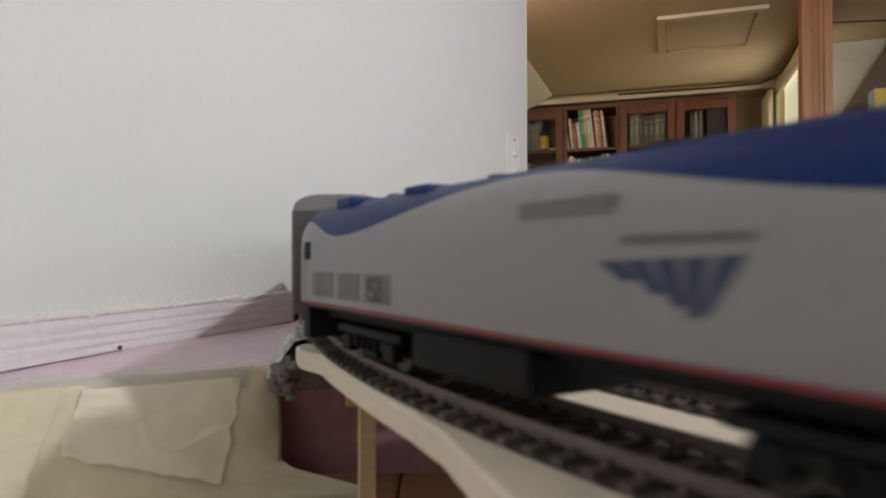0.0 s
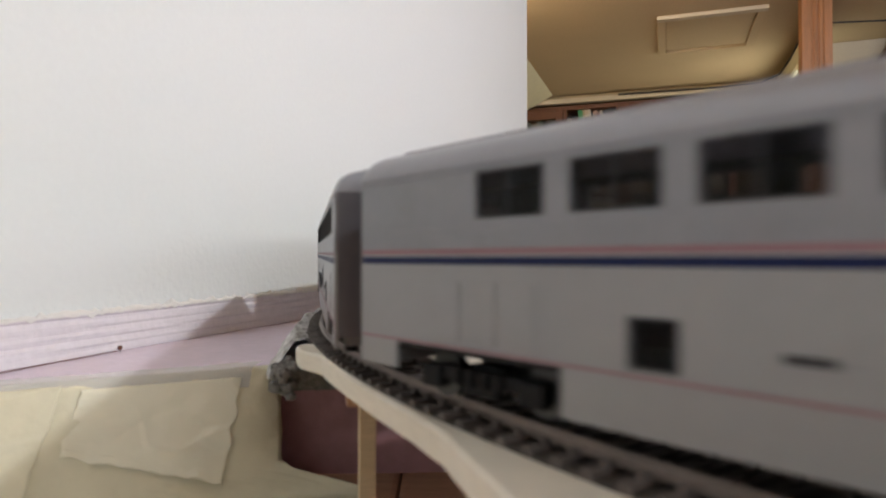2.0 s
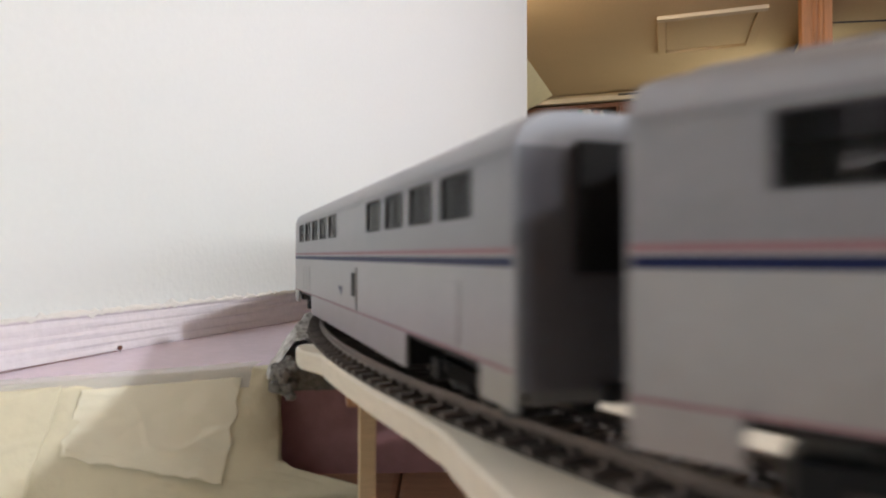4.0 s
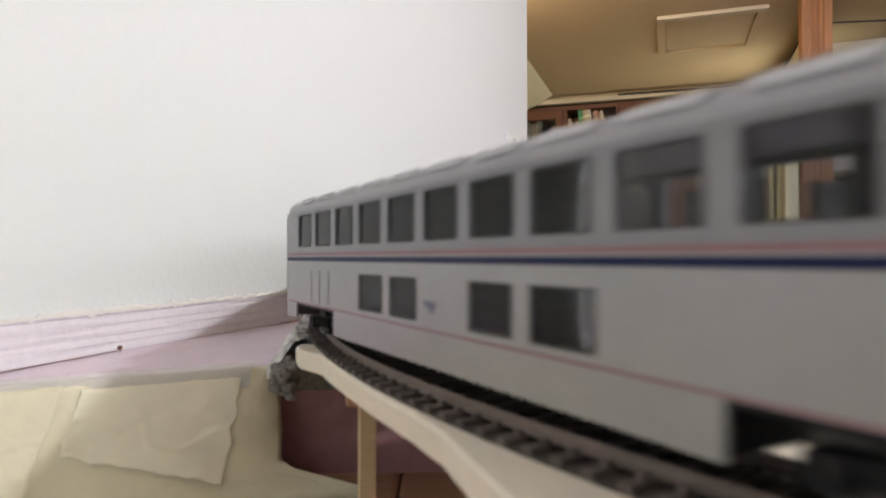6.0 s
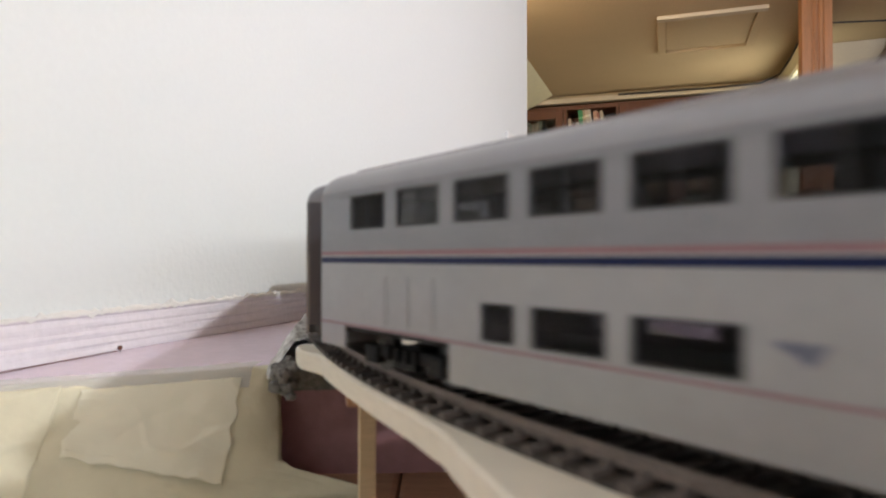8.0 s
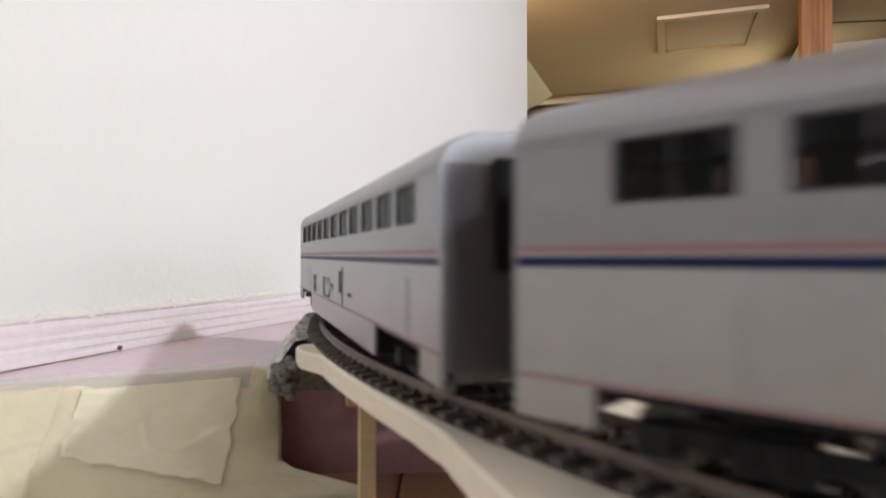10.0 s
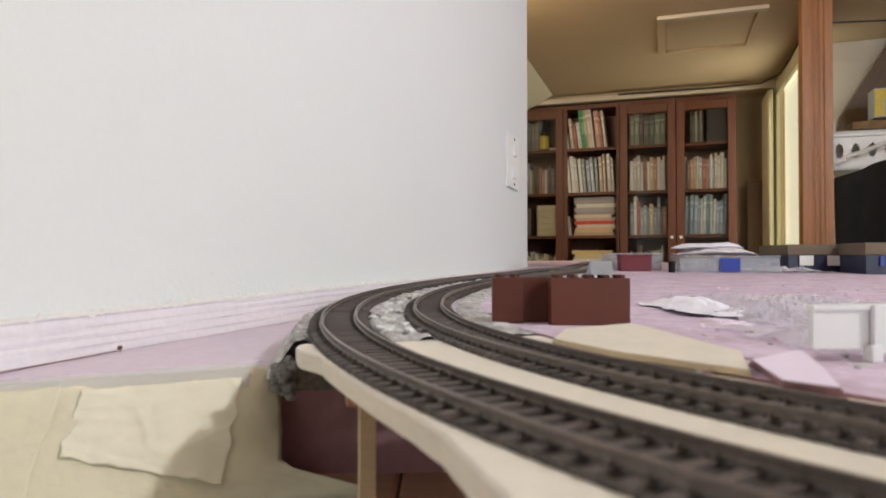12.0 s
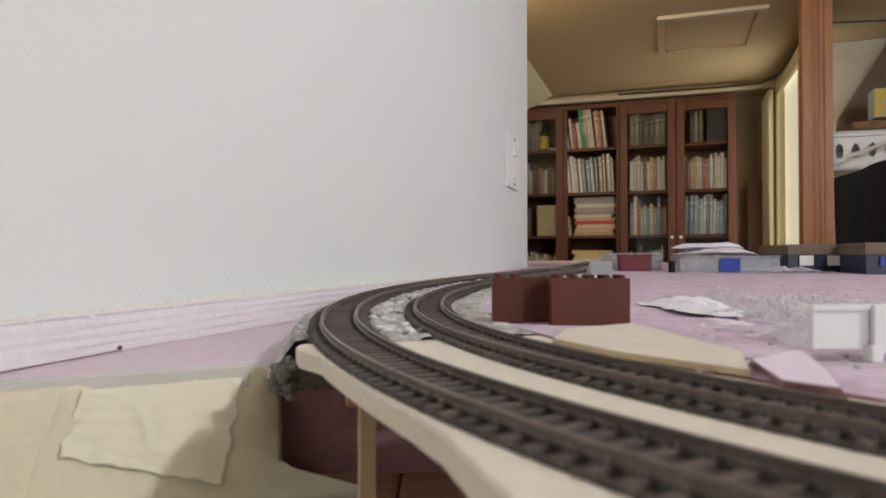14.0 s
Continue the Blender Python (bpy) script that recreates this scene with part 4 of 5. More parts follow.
# ---- things on the foam ----
def studded(bm, x0, y0, nx, ny, z0, h):
    P = 0.008
    box(bm, x0, x0 + nx * P, y0, y0 + ny * P, z0, z0 + h, 0.00012)
    for i in range(nx):
        for j in range(ny):
            rod(bm, (x0 + (i + 0.5) * P, y0 + (j + 0.5) * P, z0 + h), (x0 + (i + 0.5) * P, y0 + (j + 0.5) * P, z0 + h + 0.0017), 0.0024, 12)


bw = root("toy_brick_wall", pose(0.0555, 0.333, ZC - 0.0345, 0, 0, -2), "dark brown toy bricks stacked beside the inner track", "toy bricks")
bm = bmesh.new()
studded(bm, 0, 0, 5, 2, 0.0, 0.02415)
part("brick", bm, M["brick"], bw)
bm = bmesh.new()
studded(bm, -0.0295, 0.010, 2, 2, 0.0, 0.02415)
part("brick", bm, M["brick"], bw)
bm = bmesh.new()
box(bm, -0.0133, 0.0100, 0.0175, 0.0255, 0.0, 0.02415, 0.0003)
part("brick", bm, M["brick"], bw)
bm = bmesh.new()
loft(bm, [[(x, 0.001, 0.026), (x, 0.013, 0.026), (x, 0.013, 0.0275), (x, 0.005, 0.033), (x, 0.003, 0.033)] for x in (0.0205, 0.0315)])
tagged(link("slope_brick", bm, M["greyplastic"], m=pose(0.0555, 0.333, ZC - 0.0345, 0, 0, -2)), "grey sloped toy brick on the brown bricks", "toy brick")

prism("plywood_offcut", [(0.0445, 0.262), (0.056, 0.298), (0.0945, 0.324), (0.1035, 0.226), (0.0890, 0.1885), (0.0600, 0.226)], lambda x, y: ZC - 0.0322, ZC - 0.0345, [M["ply"], M["plyedge"]], "pale plywood offcut beside the inner track", "offcut", bevel=0.0003)
bm = bmesh.new()
loft(bm, [[(0.0985, 0.2100, ZC - 0.0344), (0.1235, 0.2260, ZC - 0.0344), (0.1085, 0.1820, ZC - 0.0344), (0.0975, 0.1560, ZC - 0.0344), (0.0900, 0.1720, ZC - 0.0344)],
          [(0.0930, 0.1960, ZC - 0.0305), (0.1200, 0.2190, ZC - 0.0305), (0.1055, 0.1800, ZC - 0.0305), (0.0935, 0.1530, ZC - 0.0305), (0.0850, 0.1630, ZC - 0.0305)]], mat=1)
bmesh.ops.recalc_face_normals(bm, faces=bm.faces[:])
for f_ in bm.faces:
    if f_.normal.z > 0.9:
        f_.material_index = 0
tagged(link("foam_scrap", bm, [M["lilacfoam"], M["foamcut_shade"]]), "bright lilac foam scrap with dark cut edges", "foam scrap")
# white angled plastic piece on feet
wp = root("white_plastic_bracket", pose(0.1405, 0.2160, ZC - 0.0345, 0, 0, 8), "white plastic panel standing on two small feet", "bracket")
part("panel", boxed(-0.0195, 0.003, 0.0, 0.0022, 0.0045, 0.0188, 0.0004), M["whiteplastic"], wp)
part("top_lip", boxed(-0.0198, 0.030, -0.0008, 0.0036, 0.0172, 0.0192, 0.0004), M["whiteplastic"], wp)
part("side_panel", boxed(0.0012, 0.030, -0.0022, -0.0002, 0.0030, 0.0190, 0.0004), M["whiteplastic"], wp)
part("foot", boxed(-0.0004, 0.0042, -0.0026, 0.0015, 0.0, 0.006, 0.0008), M["whiteplastic"], wp)
part("foot", boxed(0.024, 0.028, -0.0026, 0.0015, 0.0, 0.006, 0.0008), M["whiteplastic"], wp)


def crumple(name, x, y, sx, sy, h, seed, mat, label, category, z=None, k=1.0):
    def f(a, b):
        px, py = (a - 0.5) * sx, (b - 0.5) * sy
        r = 1 - min(1, 2 * math.hypot(a - 0.5, b - 0.5)) ** 2
        n = abs(fuzz(k * px * 45 + seed, k * py * 45, seed)) + 0.6 * abs(fuzz(k * px * 110, k * py * 110 + seed, seed)) + 0.3 * abs(fuzz(k * px * 260 + seed, k * py * 260, 3))
        return (x + px * (1 + 0.3 * fuzz(b * 5, seed)), y + py * (1 + 0.3 * fuzz(a * 5, seed + 4)), (ground_z(y) if z is None else z) + 0.0008 + h * n * (0.25 + 0.75 * r))
    return tagged(link(name, sheet(46, 46, f), mat), label, category)


crumple("plastic_bag", 0.200, 0.365, 0.075, 0.13, 0.011, 2.2, M["bag"], "crumpled clear plastic bag on the foam", "plastic bag")
crumple("plastic_bag", 0.178, 0.275, 0.09, 0.09, 0.007, 7.9, M["bag"], "flat crumpled clear plastic bag", "plastic bag")
crumple("tissue", 0.165, 0.425, 0.048, 0.110, 0.008, 4.4, M["whitetissue"], "white crumpled tissue on the foam", "tissue", k=0.5)
crumple("plastic_bag", 0.245, 0.47, 0.13, 0.14, 0.010, 11.0, M["bag"], "crumpled clear plastic bag further along the foam", "plastic bag")
crumple("plastic_bag", 0.20, 0.225, 0.08, 0.08, 0.006, 17.0, M["bag"], "clear plastic film lying under the white bracket", "plastic bag")

crumple("plaster_smear", 0.148, 0.190, 0.060, 0.055, 0.0034, 27.0, M["paleplaster"], "grey plaster smear on the foam by the bracket", "plaster", z=ZC - 0.0366)
crumple("foam_skin", 0.165, 0.330, 0.075, 0.140, 0.0034, 33.0, M["lilacfoam"], "pale scraped patch of foam skin", "foam skin", z=ZC - 0.0366)
# loose crumbs scattered over the foam
scat = random.Random(21)
bm = bmesh.new()
for i in range(260):
    y = scat.uniform(0.19, 0.75)
    x, k = y * scat.uniform(0.34, 0.68), scat.uniform(0.0004, 0.0013)
    z = ground_z(y) - 0.0002
    box(bm, x, x + k * scat.uniform(0.8, 2.4), y, y + k * scat.uniform(0.8, 2.0), z, z + k * 0.7, mat=scat.choice((0, 0, 1, 2)))
tagged(link("foam_crumbs", bm, [M["palefoam"], M["foamcut_shade"], M["plaster"]]), "loose pale and brown crumbs on the foam", "crumbs", kind="stuff")


def crate(name, x, y, w, d, h, rz, mat, label, lidmat=None, category="box", lid=0.004):
    z = ground_z(y)
    r = root(name, pose(x, y, z, 0, 0, rz), label, category)
    part("base", boxed(0, w, 0, d, 0, 0.002), mat, r)
    for a in ((0, w, 0, 0.0018), (0, w, d - 0.0018, d), (0, 0.0018, 0.0018, d - 0.0018), (w - 0.0018, w, 0.0018, d - 0.0018)):
        part("side_wall", boxed(*a, 0.002, h, 0.0004), mat, r)
    part("lid", boxed(-0.002, w + 0.002, -0.002, d + 0.002, h, h + lid, 0.001), lidmat or mat, r)
    return r


b1 = crate("parts_box", 0.425, 1.165, 0.165, 0.12, 0.026, -12, M["plastic"], "clear plastic parts box with a blue label")
part("blue_sticker", boxed(0.067, 0.100, -0.004, -0.0025, 0.001, 0.025), M["bluelabel"], b1, "blue sticker")
for i in range(4):
    part("divider", boxed(0.02 + 0.036 * i, 0.0212 + 0.036 * i, 0.003, 0.117, 0.002, 0.023), M["plastic"], b1)
bits = random.Random(12)
bm = bmesh.new()
for i in range(170):
    x, y, z, k = bits.uniform(0.004, 0.158), bits.uniform(0.004, 0.06), bits.uniform(0.0022, 0.015), bits.uniform(0.0015, 0.004)
    if 0.064 < x < 0.10:
        continue
    box(bm, x, x + k * bits.uniform(0.6, 1.6), y, y + k, z, z + k * bits.uniform(0.4, 1.0), mat=bits.choice((0, 0, 1, 2)))
part("small_contents", bm, [M["whiteplastic"], M["greyplastic"], M["darkgrey"]], b1, "loose pale and grey small parts")
crate("parts_box", 0.335, 1.30, 0.10, 0.12, 0.030, -5, M["plastic"], "pale clear plastic box with a lid")
crate("parts_box", 0.335, 1.22, 0.055, 0.06, 0.028, -8, M["redbox"], "small red see-through plastic box")


def soft_bag(name, x, y, z, sx, sy, h, seed, mat, label, category):
    """A slack closed bag: a low pillow with wrinkles."""
    bm = bmesh.new()
    rings = []
    for i in range(33):
        t = i / 32
        w = (math.sin(math.pi * clamp(t, 0.03, 0.97))) ** 0.45
        ring = []
        for k in range(28):
            a = 2 * math.pi * k / 28
            px, py = (t - 0.5) * sx, 0.5 * sy * w * math.cos(a)
            pz = h * w * (0.5 + 0.5 * math.sin(a)) * (0.65 + 0.5 * fuzz(px * 22 + seed, py * 22)) + 0.14 * h * fuzz(px * 90, py * 90 + seed) * (math.sin(a) > 0)
            ring.append((px + 0.02 * sx * fuzz(py * 30, seed), py, max(0.0, pz)))
        rings.append(ring)
    loft(bm, rings)
    return tagged(link(name, bm, mat, m=pose(x, y, z), smooth=True), label, category)


soft_bag("paper_bag", 0.507, 1.215, ground_z(1.2) + 0.031, 0.150, 0.10, 0.016, 3.0, M["lilac"], "slack lilac paper bag on the parts box", "paper bag")
soft_bag("paper_bag", 0.497, 1.225, ground_z(1.2) + 0.042, 0.125, 0.08, 0.016, 8.0, M["whitetissue"], "pale slack bag lying on another bag", "paper bag")
crumple("plastic_bag", 0.62, 1.16, 0.10, 0.10, 0.016, 24.0, M["bag"], "loose clear plastic bag beside the boxes", "plastic bag")
c1 = crate("cardboard_box", 0.622, 1.17, 0.12, 0.12, 0.031, -4, M["navy"], "low model box with dark printed sides and a brown lid", M["card"], lid=0.019)
part("print_patch", boxed(0.018, 0.042, -0.0035, -0.0022, 0.012, 0.030), M["paperwhite"], c1, "white printed patch")
part("print_patch", boxed(0.066, 0.092, -0.0035, -0.0022, 0.012, 0.030), M["paperwhite"], c1, "white printed patch")
c2 = crate("cardboard_box", 0.690, 1.06, 0.30, 0.10, 0.032, -10, M["navy"], "long model box with navy printed sides and a brown lid", M["card"], lid=0.020)
part("print_patch", boxed(0.05, 0.075, -0.0035, -0.0022, 0.016, 0.020), M["red"], c2, "red printed bar")
part("print_patch", boxed(0.05, 0.08, -0.0035, -0.0022, 0.021, 0.024), M["paperwhite"], c2, "white printed bar")
part("print_patch", boxed(0.02, 0.026, -0.0035, -0.0022, 0.014, 0.030), M["bluelabel"], c2, "blue printed bar")
bm = bmesh.new()
rod(bm, (0, 0, 0), (0, 0, 0.02), 0.006, 14)
tagged(link("paint_jar", bm, M["black"], m=pose(0.405, 1.15, ground_z(1.15))), "small black jar beside the parts box", "jar")
# ---- the train ----
W2 = 0.0178  # half a car's width
LEN, PITCH, PIVOT = 0.2792, 0.29183, 0.208
mm = 0.001
UP = [(-113.9 + 22.67 * i) for i in range(11)]  # upper windows, mm from the car's middle


def side_wall(y, holes, x0, x1, z0, z1, thick, notch=()):
    """Upright sheet with oblong openings; notch: cells left out along the foot. All in metres."""
    gaps = list(holes) + list(notch)
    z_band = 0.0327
    xs = sorted({x0, x1, *[h[0] for h in gaps], *[h[1] for h in gaps]})
    zs = sorted({z0, z1, z_band, *[h[2] for h in gaps], *[h[3] for h in gaps]})
    bm = bmesh.new()
    yi = y - math.copysign(thick, y)
    vs = {}

    def v(x, yy, z):
        k = (round(x, 6), round(yy, 6), round(z, 6))
        if k not in vs:
            vs[k] = bm.verts.new((x, yy, z))
        return vs[k]

    def solid(i, j):
        if not (0 <= i < len(xs) - 1 and 0 <= j < len(zs) - 1):
            return False
        cx, cz = (xs[i] + xs[i + 1]) / 2, (zs[j] + zs[j + 1]) / 2
        return not any(h[0] < cx < h[1] and h[2] < cz < h[3] for h in gaps)

    for i in range(len(xs) - 1):
        for j in range(len(zs) - 1):
            if not solid(i, j):
                continue
            a, b, c, d = xs[i], xs[i + 1], zs[j], zs[j + 1]
            bm.faces.new((v(a, y, c), v(b, y, c), v(b, y, d), v(a, y, d)))
            bm.faces.new((v(a, yi, d), v(b, yi, d), v(b, yi, c), v(a, yi, c)))
            for di, dj, p, q in ((-1, 0, (a, c), (a, d)), (1, 0, (b, c), (b, d)), (0, -1, (a, c), (b, c)), (0, 1, (a, d), (b, d))):
                if not solid(i + di, j + dj):
                    bm.faces.new((v(p[0], y, p[1]), v(q[0], y, q[1]), v(q[0], yi, q[1]), v(p[0], yi, p[1])))
    bmesh.ops.recalc_face_normals(bm, faces=bm.faces[:])
    return bm


def bogie_meshes():
    fr = bmesh.new()
    for s in (-1, 1):
        y0, y1 = sorted((s * 0.0108, s * 0.0128))
        box(fr, -0.0165, 0.0165, y0, y1, 0.0048, 0.0078, 0.0004)
        for x in (-0.0145, 0.0145):
            box(fr, x - 0.003, x + 0.003, min(s * 0.0105, s * 0.0138), max(s * 0.0105, s * 0.0138), 0.0028, 0.0076, 0.0005)
        box(fr, -0.005, 0.005, y0, y1 + 0.0004, 0.0026, 0.0052, 0.0004)
        for x in (-0.006, -0.002, 0.002, 0.006):
            rod(fr, (x, s * 0.0133, 0.0045), (x, s * 0.0133, 0.0080), 0.0009, 8)
    box(fr, -0.004, 0.004, -0.0108, 0.0108, 0.0055, 0.0085)
    wh = bmesh.new()
    for y in (-0.0079, 0.0079):
        rod(wh, (0, y - 0.0012, 0.0053), (0, y + 0.0012, 0.0053), 0.0053, 18)
    rod(wh, (0, -0.0108, 0.0053), (0, 0.0108, 0.0053), 0.0012, 8)
    out = []
    for n, b, m in (("side_frame", fr, M["black"]), ("wheelset", wh, M["steel"])):
        me = bpy.data.meshes.new(n)
        b.to_mesh(me)
        b.free()
        me.materials.append(m)
        out.append(me)
    return out


BOGIE = bogie_meshes()


def add_bogie(car, x, base=0.0):
    b = same("bogie", BOGIE[0], car, pose(x, 0, base), "black sprung bogie")
    for dx in (-0.0145, 0.0145):
        same("wheelset", BOGIE[1], b, pose(dx, 0, 0))


def roof_profile(h_side, h_top, n=9):
    pts = []
    for i in range(n + 1):
        a = i / n * math.pi / 2
        y, z = W2 * math.cos(a) ** 0.55 if i < n else 0.0, h_side + (h_top - h_side) * math.sin(a) ** 0.9
        pts.append((y, z))
    return pts


def roof_mesh(l0, l1, h_side, h_top):
    half = roof_profile(h_side, h_top)
    prof = half + [(-y, z) for y, z in half[-2::-1]]
    bm = bmesh.new()
    rings = []
    for x, k in ((l0, 0.90), (l0 + 0.0015, 0.97), (l0 + 0.004, 1.0), (l1 - 0.004, 1.0), (l1 - 0.0015, 0.97), (l1, 0.90)):
        rings.append([(x, y * (0.97 + 0.03 * (k - 0.9) / 0.1), h_side + (z - h_side) * k) for y, z in prof])
    loft(bm, rings)
    return bm


LOWER = {  # lower windows: (from, to, low, high) in mm, along each kind of car
    "coach": [(-67.5, -58.6, 14.5, 21.4), (-53.6, -37.0, 14.5, 21.4), (-31.0, -14.0, 14.5, 21.4), (58.2, 67.7, 14.6, 21.4)],
    "later coach": [(-67.8, -58.9, 14.4, 21.4), (-53.6, -37.0, 14.4, 21.4), (-31.4, -13.6, 14.4, 21.4)],
    "sleeper": [(-65.6, -57.8, 14.2, 21.5), (14.4, 31.4, 14.4, 21.4), (36.6, 53.6, 14.4, 21.4), (59.5, 69.0, 14.6, 21.4)],
    "diner": [],
    "lounge": [(-54.0, -36.3, 15.0, 25.3), (-30.0, -13.7, 15.0, 25.3), (13.6, 29.6, 15.0, 25.3), (36.3, 54.0, 15.0, 25.3)],
    "last": [(-68.6, -59.3, 14.2, 21.7), (-31.6, -12.3, 14.4, 21.7)],
}


def passenger_car(kind, label):
    car = root("passenger_car", pose(0, 0, 0), label, "railway car", group="passenger cars of the train")
    lounge = kind == "lounge"
    lo, hi = (35.3, 47.3) if lounge else (38.7, 47.0)
    ups = [(x - 8.1, x + 8.1) for x in UP]
    if kind == "diner":
        ups = [u for i, u in enumerate(ups) if i not in (5, 6)]
    if kind == "sleeper":
        ups = ups[1:10] + [(112.9, 120.8)]
    windows = [(a * mm, b * mm, lo * mm, hi * mm) for a, b in ups] + [(a * mm, b * mm, c * mm, d * mm) for a, b, c, d in LOWER[kind]]
    foot, deck, step = 0.0038, 0.0124, 0.0064
    e = LEN / 2
    notch = [(-0.1255, -0.079, foot, deck), (0.079, 0.1255, foot, deck), (-e, -0.1255, foot, step), (0.1255, e, foot, step)]
    doors = [] if lounge else [(-20.3, -12.4, 16.4, 26.0)] if kind == "sleeper" else [(14.2, 22.2, 16.4, 26.0)]
    for sgn in (-1, 1):
        y = sgn * W2
        body = part("side_wall", side_wall(y, windows, -e, e, foot, 0.0490, 0.0009, notch), [M["lococoat"] if kind == "sleeper" else M["silver"], M["silvershade"], M["interior"]], car)
        # above the stripes the wall takes the silver with shade in its colour
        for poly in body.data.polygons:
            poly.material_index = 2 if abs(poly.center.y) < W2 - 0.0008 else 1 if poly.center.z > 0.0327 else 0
        for a, b, c, d in windows:
            p = boxed(a, b, *sorted((y - sgn * 0.0004, y - sgn * 0.0006)), c, d)
            w = part("window_pane", p, M["palepane"] if lounge else M["frosted"] if kind == "last" and c < 0.03 else M["pane"], car)
            w.visible_shadow = False
            fb = bmesh.new()
            t, yo = 0.0004, sorted((y, y + sgn * 0.00018))
            box(fb, a - t, a, *yo, c - t, d + t)
            box(fb, b, b + t, *yo, c - t, d + t)
            box(fb, a, b, *yo, d, d + t)
            box(fb, a, b, *yo, c - t, c)
            if not lounge and c > 0.03:
                box(fb, a + (b - a) * 0.5 - 0.0002, a + (b - a) * 0.5 + 0.0002, *sorted((y - sgn * 0.0003, y - sgn * 0.0001)), c, d)
            part("gasket", fb, M["darkgrey"], w)
        yo = sorted((y + sgn * 0.00005, y + sgn * 0.00012))
        part("blue_stripe", boxed(-e + 0.0005, e - 0.0005, *yo, 0.02945, 0.03105), M["stripeblue"], car, "dark blue stripe")
        part("red_stripe", boxed(-e + 0.0005, e - 0.0005, *yo, 0.03155, 0.03265), M["palered"], car, "faded red stripe")
        part("sill_stripe", boxed(-e + 0.0005, e - 0.0005, *sorted((y, y + sgn * 0.00022)), 0.0126, 0.0131), M["palered"], car, "thin red sill line")
        for a, b, c, d in doors:
            dm = bmesh.new()
            box(dm, a * mm, b * mm, *sorted((y, y + sgn * 0.0003)), 0.0134, 0.0272, 0.0001)
            dr = part("door", dm, M["lococoat"] if kind == "sleeper" else M["silver"], car)
            part("door_window", boxed((a + 1.6) * mm, (b - 1.6) * mm, *sorted((y + sgn * 0.0003, y + sgn * 0.0005)), 0.0178, 0.0256), M["black"], dr, "dark narrow door window")
            if kind != "diner":
                off = -22.8 if kind == "sleeper" else 20.2
                part("step_plate", boxed((a + off) * mm, (a + off + 6.2) * mm, *sorted((y, y + sgn * 0.0003)), 0.0174, 0.0186), M["darkgrey"], car, "dark vent plate")
        # mark: a fan of slanting blue blades meeting at a tip
        fan = bmesh.new()
        x0 = (-3.2 if kind == "sleeper" else -9.6) * mm
        for k in range(4):
            t0, t1, tip = x0 + 0.00195 * k, x0 + 0.00195 * k + 0.0015, x0 + 0.0047
            low = (0.0184, 0.0175, 0.0168, 0.0172)[k]
            f0 = (0.0200 - low) / 0.0034
            ring = [(t0, 0.0199), (t1, 0.0201), (t1 + (tip + 0.0004 - t1) * f0, low + 0.0002), (t0 + (tip - t0) * f0, low)]
            loft(fan, [[(x, q, z) for x, z in ring] for q in (y, y + sgn * 0.00015)])
        bmesh.ops.recalc_face_normals(fan, faces=fan.faces[:])
        part("mark", fan, M["fademark"], car, "faded blue fan-shaped mark")
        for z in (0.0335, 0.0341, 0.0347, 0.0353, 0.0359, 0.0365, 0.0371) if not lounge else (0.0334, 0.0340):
            part("flute", boxed(-e + 0.001, e - 0.001, *sorted((y, y + sgn * 0.00014)), z, z + 0.0003), M["silvershade"], body)
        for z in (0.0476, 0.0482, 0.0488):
            part("flute", boxed(-e + 0.001, e - 0.001, *sorted((y, y + sgn * 0.00014)), z, z + 0.0003), M["silvershade"], body)
        for a in (-113.5, -103.5, -93.5, 106.5):
            part("locker_door", boxed(a * mm, (a + 9) * mm, *sorted((y, y + sgn * 0.00022)), 0.0142, 0.0262, 0.00012), M["lococoat"] if kind == "sleeper" else M["silver"], body)
    if lounge:
        # glazed shoulders above the windows
        rf = part("roof", roof_mesh(-e, e, 0.0490, 0.0558), M["roofgrey"], car)
        for sgn in (-1, 1):
            for a, b in ups:
                pts = [(0.0170, 0.0518), (0.0157, 0.0537), (0.0122, 0.0553)]
                bm = bmesh.new()
                loft(bm, [[(x, sgn * (yy + 0.0004), zz + 0.0003) for yy, zz in pts] for x in (a * mm, b * mm)], closed=False)
                bmesh.ops.solidify(bm, geom=bm.faces[:], thickness=0.0004)
                part("roof_window", bm, M["glintpane"], rf, "curved roof window coloured pale for its glints")
    else:
        rf = part("roof", roof_mesh(-e, e, 0.0490, 0.0558), M["roofgrey"], car)
        for y in (-0.009, -0.0045, 0, 0.0045, 0.009):
            part("roof_rib", boxed(-e + 0.006, e - 0.006, y - 0.0003, y + 0.0003, 0.0545 if abs(y) > 0.006 else 0.0555, 0.0562), M["roofgrey"], rf)
        for x in (-0.07, 0.06):
            part("roof_vent", boxed(x - 0.008, x + 0.008, -0.006, 0.006, 0.0556, 0.0568, 0.0004), M["grille"], rf)
    for sgn in (-1, 1):
        x = sgn * e
        xo = sorted((x, x - sgn * 0.0008))
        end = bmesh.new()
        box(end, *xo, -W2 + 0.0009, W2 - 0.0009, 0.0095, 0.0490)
        # end wall wears its shade as a darker paint than the sides
        ew = part("end_wall", end, M["endshade"], car)
        b0, b1 = (0.0120, 0.0398) if kind == "sleeper" and sgn > 0 else (0.0285, 0.0500)
        for k in range(2):
            d0 = 0.0004 + 0.0008 * k
            w = 0.0072 - 0.0003 * (k % 2)
            part("bellows_fold", boxed(*sorted((x + sgn * d0, x + sgn * (d0 + 0.0007))), -w, w, b0, b1, 0.0003), M["black"], ew)
